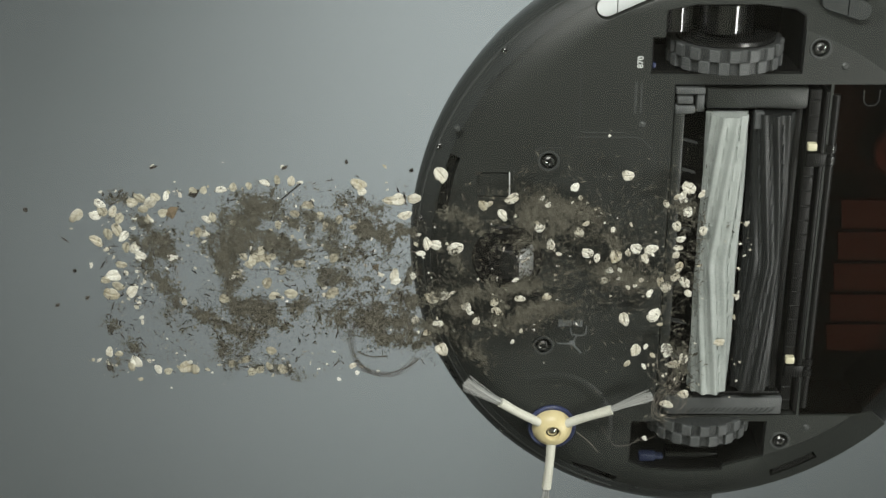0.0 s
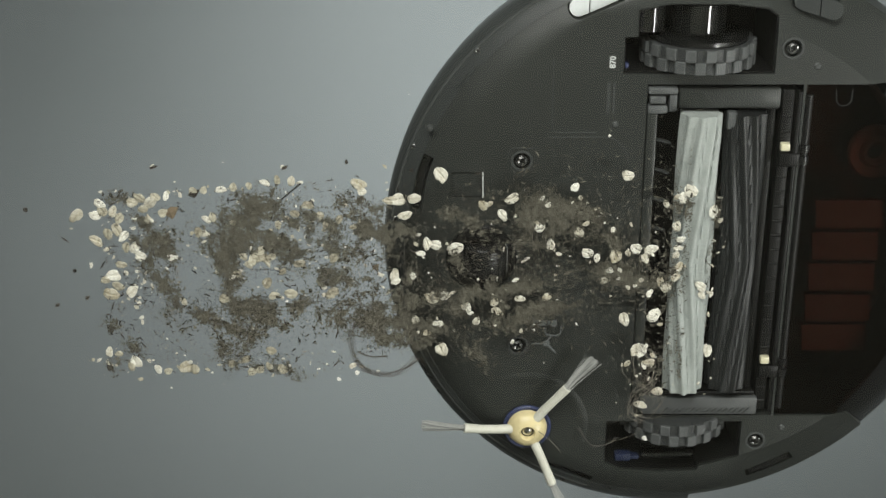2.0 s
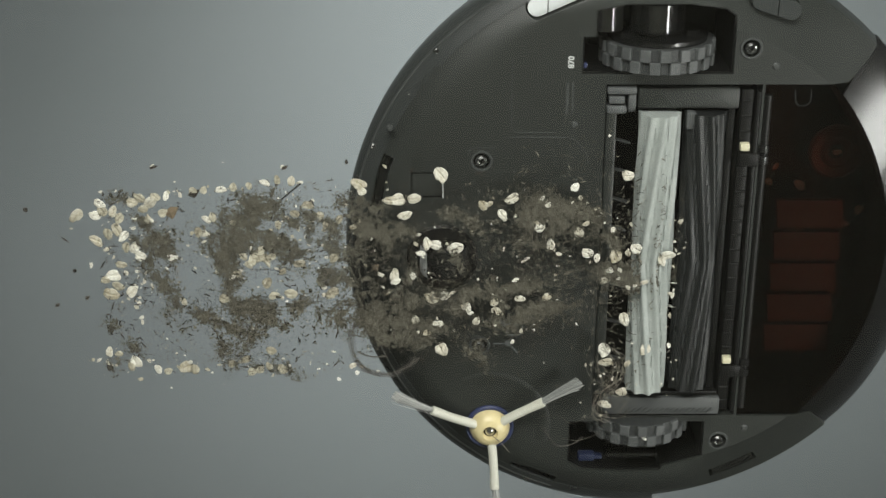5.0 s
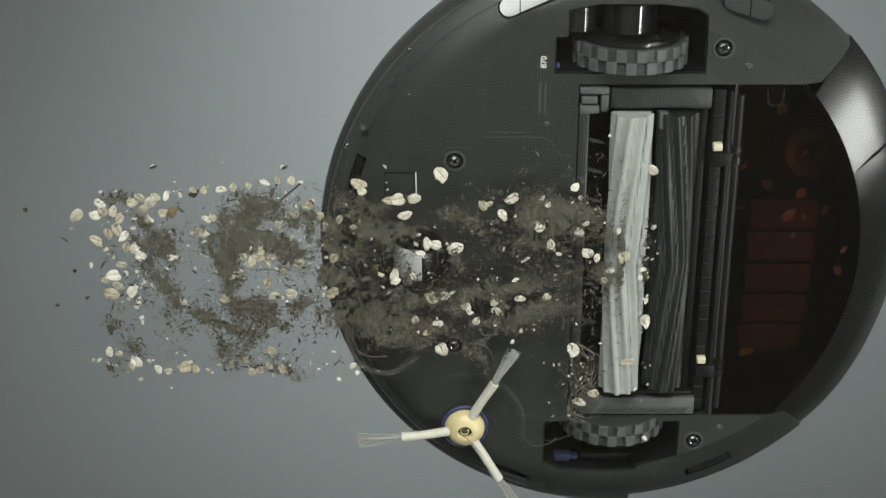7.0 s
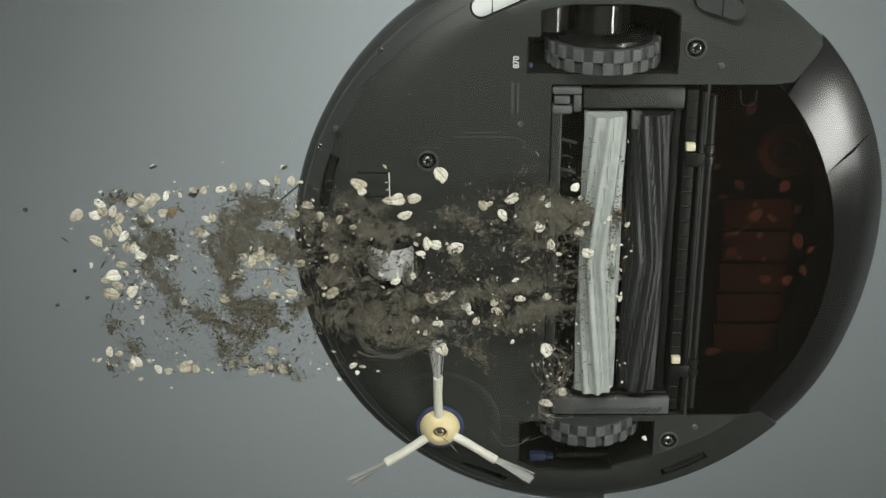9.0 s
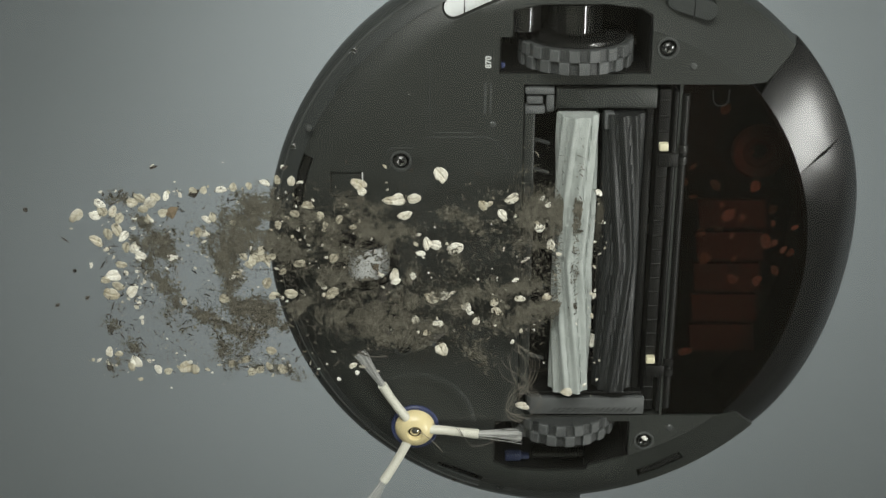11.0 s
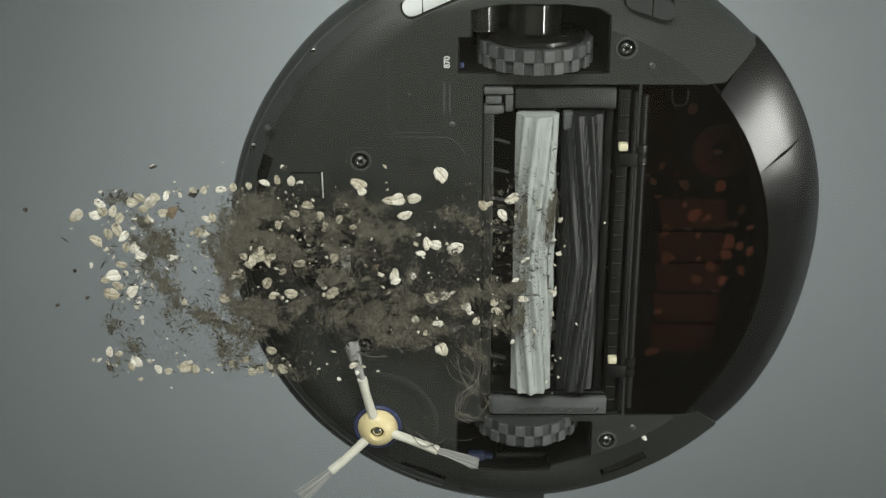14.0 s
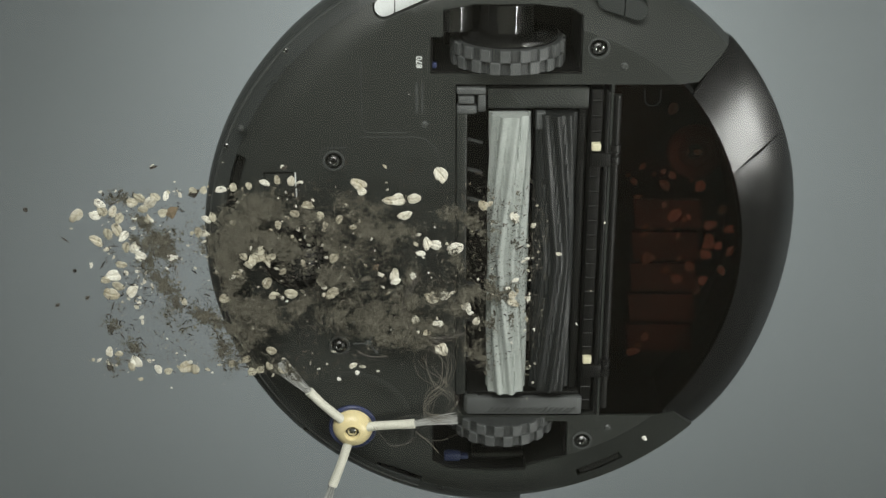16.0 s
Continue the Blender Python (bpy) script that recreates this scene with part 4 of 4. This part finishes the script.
def pressed(clumps, x0, x1, step=0.4):
    """Soil pressed flat on the glass: cells of a shaken grid, kept where a frayed density is high."""
    nx, ny = int((x1 - x0) / step), int(150 / step)
    gx, gy = np.meshgrid(x0 + step * (np.arange(nx) + 0.5), -58 + step * (np.arange(ny) + 0.5), indexing="ij")
    dens = np.zeros_like(gx)
    for cx, cy, rx, ry, ang, d in clumps:
        ca, sa = math.cos(radians(ang)), math.sin(radians(ang))
        u, v = ((gx - cx) * ca + (gy - cy) * sa) / rx, ((gy - cy) * ca - (gx - cx) * sa) / ry
        dens = np.maximum(dens, 0.80 * d * np.exp(-0.5 * (u * u + v * v)))
    cells = []
    for i, j in zip(*np.nonzero(dens > 0.12)):
        x, y = gx[i, j], gy[i, j]
        g = dens[i, j] + 0.30 * noise.noise((x * 0.13, y * 0.13, 1.5)) + 0.42 * noise.noise((x * 0.33, y * 0.33, 7)) + 0.50 * noise.noise((x * 0.8, y * 0.8, 4)) + 0.35 * noise.noise((x * 1.9, y * 1.9, 8))
        if g > 0.60 + rng.gauss(0, 0.09) and not (on_oat(x, y) and rng.random() < 0.85):
            cells.append((int(i), int(j)))
    return cells, step, x0


def film(cells, step, x0, shift=0.0):
    """One mesh of pressed soil: a flat underside on the glass and a lumpy back."""
    use = collections.Counter()
    for i, j in cells:
        for c in ((i, j), (i + 1, j), (i + 1, j + 1), (i, j + 1)):
            use[c] += 1
    index, verts = {}, []
    for c, n in use.items():
        x = x0 + step * (c[0] + rng.uniform(-0.42, 0.42))
        y = -58 + step * (c[1] + rng.uniform(-0.42, 0.42))
        low = 0.10 + rng.uniform(0, 0.22) + 0.1 * noise.noise((x * 0.8, y * 0.8, 2))
        high = low + (0.03 if n < 4 else 0.3 + 0.3 * noise.noise((x * 0.5, y * 0.5, 5)))
        index[c] = len(verts)
        verts += [((x - shift) / 1000, y / 1000, low / 1000), ((x - shift) / 1000, y / 1000, high / 1000)]
    faces = []
    for i, j in cells:
        q = [index[c] for c in ((i, j), (i + 1, j), (i + 1, j + 1), (i, j + 1))]
        faces += [tuple(q[::-1]), tuple(k + 1 for k in q)]
    me = bpy.data.meshes.new("soil")
    me.from_pydata(verts, [], faces)
    me.materials.append(M_FILM)
    return tagged(new("soil", me), "brown potting soil pressed flat on the glass", "soil", kind="stuff")


SOIL = SOIL_A + SOIL_B + SOIL_C + SOIL_D + SOIL_E
CELLS_ALL, STEP, FILM_X = pressed(SOIL, -206, 156)
film([c for c in CELLS_ALL if FILM_X + STEP * c[0] < 26], STEP, FILM_X)
HALO = [(x, y, rx + 2.5, ry + 4.0, a, d) for x, y, rx, ry, a, d in SOIL]
grains("soil", scatter([c for c in HALO if c[0] < -40], 16.0), M_SOIL, "fine brown potting soil spilt on the glass")
grains("soil", scatter([c for c in HALO if -40 <= c[0] < 30], 18.0), M_SOIL, "fine brown potting soil spilt on the glass")
# loose dark chips over the whole strip
chips = []
for _ in range(7000):
    x, y = rng.uniform(-198, 55), rng.gauss(22, 36)
    g = noise.noise((x * 0.07, y * 0.07, 9)) + 0.4 * noise.noise((x * 0.25, y * 0.25, 2))
    if not -34 - (x + 198) * 0.07 < y < 84 - max(0, x + 60) * 0.12 or on_oat(x, y) or g + rng.uniform(-0.3, 0.3) < -0.05:
        continue
    s = rng.random()
    chips.append((x, y, rng.uniform(0.10, 0.28) if s < 0.85 else rng.uniform(0.3, 0.6), rng.uniform(1.2, 6)))
grains("bark_chips", chips, M_BARK, "scattered dark bark chips and slivers on the glass")

# fine soil dust and shreds between the clumps
mist = []
for _ in range(16000):
    x, y = rng.uniform(-195, 60), rng.gauss(20, 36)
    g = noise.noise((x * 0.06, y * 0.06, 19)) + 0.5 * noise.noise((x * 0.3, y * 0.3, 12))
    if not -42 < y < 84 - max(0, x + 60) * 0.12 or g + rng.uniform(-0.3, 0.3) < 0.30 - 0.35 * min(1, max(0, (x + 130) / 80)):
        continue
    s = rng.random()
    mist.append((x, y, rng.uniform(0.08, 0.2) if s < 0.85 else rng.uniform(0.2, 0.42), rng.uniform(1, 4.5)))
grains("soil", mist, M_SOIL, "fine soil dust and shreds strewn over the glass")

# broken oat bits and pale dust among the soil
bits = []
for cx, cy, rx, ry, n in ((-180, -15, 16, 14, 40), (-175, 20, 14, 14, 30), (-170, 75, 24, 7, 30), (-105, 5, 30, 18, 70), (-120, -36, 40, 4, 30), (-75, 0, 30, 30, 50), (-100, 75, 25, 5, 30), (-10, 30, 40, 20, 34), (20, 0, 40, 30, 20)):
    for _ in range(n):
        bits.append((rng.gauss(cx, rx), rng.gauss(cy, ry), rng.choice((0.25, 0.4, 0.4, 0.6, 0.9, 1.3)), rng.uniform(1, 2.2)))
grains("oat_bits", bits, M_OAT, "small broken oat bits among the soil")

# pale plant fibres strewn through the soil
straw = []
for _ in range(900):
    x, y = rng.uniform(-190, 50), rng.gauss(20, 34)
    if -32 - (x + 198) * 0.07 < y < 82 - max(0, x + 60) * 0.12 and not on_oat(x, y) and noise.noise((x * 0.09, y * 0.09, 3)) > -0.15:
        straw.append((x, y, rng.uniform(0.08, 0.2), rng.uniform(3, 9)))
grains("plant_fibres", straw, M_STRAW, "pale plant fibres strewn among the soil")
whirl = grains("oat_bits", [(rng.uniform(9, 19), rng.uniform(-25, 90), rng.choice((0.3, 0.5, 0.8, 1.1)), rng.uniform(1, 2.2)) for _ in range(26)], M_OAT, "small oat bits caught between the rollers")

# litter that the side brush keeps pushing ahead of the rollers
pushed = [grains("soil", [(rng.gauss(-22, 7), rng.gauss(72, 15), rng.uniform(0.12, 0.5), rng.uniform(1, 5)) for _ in range(260)], M_SOIL, "loose soil pushed along by the side brush"),
          grains("oat_bits", [(rng.gauss(-20, 7), rng.gauss(74, 14), rng.choice((0.3, 0.5, 0.8)), rng.uniform(1, 2)) for _ in range(30)], M_OAT, "small oat bits pushed along by the side brush")]
carried = []
for x, y, r in ((-27, 56, 4.2), (-22, 64, 3.6), (-15, 84, 3.4), (-25, 92, 3.8)):
    ob = oat(x, y, r)
    carried.append((ob, ob.matrix_basis.copy()))

# soil that the rollers lift during the drive, in narrow strips
lifted = []
pool = scatter([c for c in HALO if c[0] >= 30], 18.0)
pool += [(rng.uniform(40, 150), rng.gauss(5, 30), rng.uniform(0.12, 0.4), rng.uniform(1, 6)) for _ in range(3200)]
crumbs = [(rng.uniform(28, 157), rng.gauss(8, 24), rng.choice((0.2, 0.3, 0.4, 0.6, 0.9)), rng.uniform(1, 2.4)) for _ in range(90)]
edges = [26 + 4.2 * i for i in range(32)]
for a, b in zip(edges, edges[1:]):
    inside = [(x - (a + b) / 2, y, s, k) for x, y, s, k in pool if a <= x < b]
    if inside:
        ob = grains("soil", inside, M_SOIL, "loose soil being swept up by the rollers")
        ob.location = ((a + b) / 2000, 0, 0)
        lifted.append(ob)
    inside = [(x - (a + b) / 2, y, s, k) for x, y, s, k in crumbs if a <= x < b]
    if inside:
        ob = grains("oat_bits", inside, M_OAT, "small oat bits being swept up by the rollers")
        ob.location = ((a + b) / 2000, 0, 0)
        lifted.append(ob)
    inside = [c for c in CELLS_ALL if a <= FILM_X + STEP * c[0] < b]
    if inside:
        ob = film(inside, STEP, FILM_X, (a + b) / 2)
        ob.location = ((a + b) / 2000, 0, 0)
        lifted.append(ob)
left = [p for p in pool if p[0] < 26]
if left:
    grains("soil", left, M_SOIL, "fine brown potting soil spilt on the glass")

# single specks, chips, crumbs, a dry leaf piece and hairs
for x, y, s, k in ((-236.8, -24.1, 1.6, 1.1), (-212.7, 13.9, 1.2, 1.1), (-207.2, 31.5, 1.3, 1.4), (-225.1, 36.3, 1.6, 1.2), (-162, -49.7, 1, 3.2), (-216.2, -5.6, 0.8, 4.2), (-88.9, -49.3, 1.1, 2.8), (-54, -53, 1.2, 1.5), (-197.8, 77.2, 2.6, 1.2), (-141, -33.4, 2.2, 2), (-17.7, -47.6, 1.4, 1.3)):
    ob = grains("bark_chip", [(0, 0, s, k)], M_BARK, "dark bark chip on the glass")
    ob.location = (x / 1000, y / 1000, 0)
    tagged(ob, "", "bark chip", "bark chips", "thing")
for x, y, s in ((122.2, 126.1, 1.7), (-51.1, 80.3, 1.6), (-62, 84.8, 1.3), (-162.5, 90.6, 0.9), (78.2, 48.4, 0.9), (40.3, 60.7, 0.9), (48.5, 52.1, 0.8), (53.5, 52.1, 0.8), (-18.9, -92.2, 0.35)):
    ob = grains("crumb", [(0, 0, s, 1.1), (s * 0.5, s * 0.3, s * 0.6, 1)], M_CRUMB, "small white crumb on the glass")
    ob.location = (x / 1000, y / 1000, 0)
    tagged(ob, "", "crumb", "white crumbs", "thing")


def hair(pts, r, n=1, spread=0.0, mat=M_HAIR):
    bm = bmesh.new()
    for _ in range(n):
        dx, dy, q = rng.gauss(0, spread), rng.gauss(0, spread), rng.uniform(0, 9)
        line = []
        for i in range(len(pts) - 1):
            p0, p1, p2, p3 = pts[max(0, i - 1)], pts[i], pts[i + 1], pts[min(len(pts) - 1, i + 2)]
            for s in range(5):
                u = s / 5
                c = [0.5 * (2 * p1[k] + (p2[k] - p0[k]) * u + (2 * p0[k] - 5 * p1[k] + 4 * p2[k] - p3[k]) * u * u + (3 * p1[k] - p0[k] - 3 * p2[k] + p3[k]) * u ** 3) for k in (0, 1)]
                w = i + u + q
                line.append(((c[0] + dx + spread * math.sin(w * 1.3)) / 1000, (c[1] + dy + spread * math.cos(w * 1.7)) / 1000, 0.0006 + 0.0004 * math.sin(w) ** 2))
        tube(bm, line, r, 4)
    ob = part("hair", bm, mat, None, "", smooth=60)
    return tagged(ob, "dark curled hair strands lying on the glass", "hair", "hairs")


loop = hair([(-52.7, 46.5), (-54.0, 59.5), (-50.9, 72.7), (-43.4, 80.3), (-31.6, 82.2), (-20.8, 77.2), (-14.1, 69.7)], 0.00012, 16, 0.9)
hair([(-50.8, 67.0), (-43.2, 70.0), (-31.5, 69.7)], 0.00035, 2, 0.2)
stray = hair([(-16.8, 120.9), (-8.3, 128.8), (-2.1, 136.8)], 0.00025, 1, 0.0, M_FIBRE)
tangle = hair([(92, 113), (105, 111.1), (114.8, 115.0), (124.8, 111.1), (132.2, 120.9), (118, 128), (104, 124)], 0.00008, 1, 1.0, M_FIBRE)
clump = [hair([(85.4, 63.3), (93.2, 72.7), (92.4, 86.0), (85.0, 95.6), (82.1, 109.1), (90.8, 113.0)], 0.00016, 8, 1.8, M_FIBRE),
         hair([(79.1, 72.7), (82.8, 82.1), (90.6, 91.7), (98.8, 101.4), (94.0, 109.1)], 0.00016, 5, 2.2, M_FIBRE),
         hair([(49.9, 117.0), (55.2, 124.9), (59.9, 130.8), (69.1, 128.8), (74.0, 122.9)], 0.00018, 2, 0.6)]
twig = hair([(-98.0, -24.1), (-89.0, -32.3), (-78.8, -41.2)], 0.0006, 1, 0.1, M_BARK)
twig.name = "twig"
tagged(twig, "thin dark brown twig lying on the glass", "twig", "twigs")
for x, y, s, k, mat, name in ((-154.6, -22.0, 3.2, 1.6, M_LEAF, "dry_leaf_piece"), (-38.8, 12.1, 2.4, 1.2, M_LEAF, "dry_leaf_piece")):
    ob = grains(name, [(0, 0, s, k)], mat, "flat brown piece of dry leaf on the glass")
    ob.location = (x / 1000, y / 1000, 0)
    tagged(ob, "", "leaf", "dry leaf pieces", "thing")


def motions():
    """Keys the drive, the turning parts, and what the rollers lift."""
    def drive(t):
        return START - SPEED * t
    walk(robot, [(t, pose(drive(t), SIDE, 0)) for t in range(17)])
    ts = [i * 0.5 for i in range(33)]
    b = brush.location.copy()
    walk(brush, [(t, pose(b.x, b.y, b.z, 0, 0, 94 + 45.85 * t - 3 * math.exp(-((t - 1) / 1.2) ** 2))) for t in ts])
    for ob, y in ((wheel_top, 0), (wheel_bottom, 0)):
        c = ob.location.copy()
        walk(ob, [(t, pose(c.x, c.y, c.z, 0, -12.2 * t, 0)) for t in ts])
    c = caster_wheel.location.copy()
    walk(caster_wheel, [(t, pose(c.x, c.y, c.z, 0, -27 * t, 0)) for t in ts])
    for ob, w in ((roller_front, -70), (roller_rear, 70)):
        c = ob.location.copy()
        walk(ob, [(t, pose(c.x, c.y, c.z, 0, w * t, 0)) for t in ts])
    walk(stray, [(0, pose(0.0975, 0, 0)), (12.8, pose(0, 0, 0)), (16, pose(0, 0, 0))])
    walk(tangle, [(t, pose(-SPEED * t, 0, 0)) for t in (0, 8, 16)])
    for ob in clump:
        walk(ob, [(t, pose(-SPEED * (t - 6.5) - lag, 0, 0)) for t, lag in ((0, 0.003), (4, 0.001), (6.5, 0), (10, 0.004), (13, 0.012), (16, 0.018))])
    walk(whirl, [(t, pose(drive(t), SIDE + 0.002 * math.sin(2.1 * t), 0.005 + 0.0015 * math.sin(3.3 * t))) for t in ts])
    for ob in pushed:
        walk(ob, [(t, pose(drive(t), SIDE, 0)) for t in (0, 3, 6, 9)] + [(10, pose(drive(10) + 0.016, SIDE, 0.0004)), (11, pose(drive(11) + 0.034, SIDE, 0.036)), (16, pose(drive(16) + 0.034, SIDE, 0.036))])
    for i, (ob, m) in enumerate(carried):
        p, q, end = m.translation, m.to_quaternion(), (9.4, 6.0, 10.2, 11.4)[i]
        rows = [(t, Matrix.LocRotScale((p.x + drive(t), p.y + SIDE + 0.0015 * math.sin(t + i), p.z), q, None)) for t in (0, end / 3, end * 2 / 3, end)]
        rows += [(end + dt, Matrix.LocRotScale((drive(end + dt) + dx, p.y + SIDE, z), q, None)) for dt, dx, z in ((1.0, 0.004, 0.0005), (1.5, 0.0135, 0.008), (2.0, 0.0145, 0.034))]
        rows.append((16, Matrix.LocRotScale((drive(16) + 0.0145, p.y + SIDE, 0.034), q, None)))
        walk(ob, rows)
    still = Matrix.Translation((0, 0, 0))
    walk(loop, [(0, still), (6.4, still), (8.0, pose(0.004, -0.004, 0, 0, 0, 4)), (11.0, pose(0.030, -0.012, 0, 0, 0, 12)), (13.0, pose(0.048, -0.012, 0, 0, 0, 20)), (16, pose(0.052, -0.006, 0, 0, 0, 22))])
    r = random.Random(5)
    for ob in picked + lifted:
        m = ob.matrix_basis.copy()
        p, q, size = m.translation.copy(), m.to_quaternion(), m.to_scale()
        flake = ob in picked
        t0 = (START - 0.0085 - p.x) / SPEED
        t0 += r.uniform(-0.3, 0.3) if flake else 0

        def at(t, dx, y, z, spin=0):
            return (t, Matrix.LocRotScale((drive(t) + dx, y, z), q @ Euler((spin * 0.4, spin, spin * 0.3)).to_quaternion(), None))
        here = Matrix.LocRotScale(p, q, None)
        y1 = p.y + (r.uniform(-0.006, 0.006) if flake else 0)
        by = SIDE + r.gauss(-0.005, 0.030) if flake else p.y
        bz = (0.0172 if t0 > 3.5 else 0.050) if flake else 0
        bx = r.uniform(0.072, 0.132) if flake else 0.0145
        steps = [(0.55, 0.004, y1, 0.0006, 0.1), (0.95, 0.0125, y1, 0.004, 0.7), (1.35, 0.0145, y1, 0.016, 1.3), (1.7, 0.0148, y1, 0.034, 1.5)]
        if flake:
            steps += [(2.1, 0.060, (y1 + by) / 2, 0.036, 1.0), (2.5, bx, by, bz + 0.001, 0.2), (2.6, bx, by, bz, 0.2)]
        if t0 >= 16:
            continue
        rows = [(0, here), (t0, here)] if t0 > 0.05 else []
        for dt, dx, y, z, spin in steps:
            t = t0 + dt
            if 0 < t < 16:
                if not rows:
                    rows.append(at(0, dx, y, z, spin))
                rows.append(at(t, dx, y, z, spin))
        if not rows:
            dt, dx, y, z, spin = steps[-1]
            rows = [at(0, dx, y, z, spin)]
        nxt = next((s for s in steps if t0 + s[0] >= 16), None)
        dt, dx, y, z, spin = nxt or steps[-1]
        rows.append(at(16, dx, y, z, spin))
        walk(ob, rows)


motions()
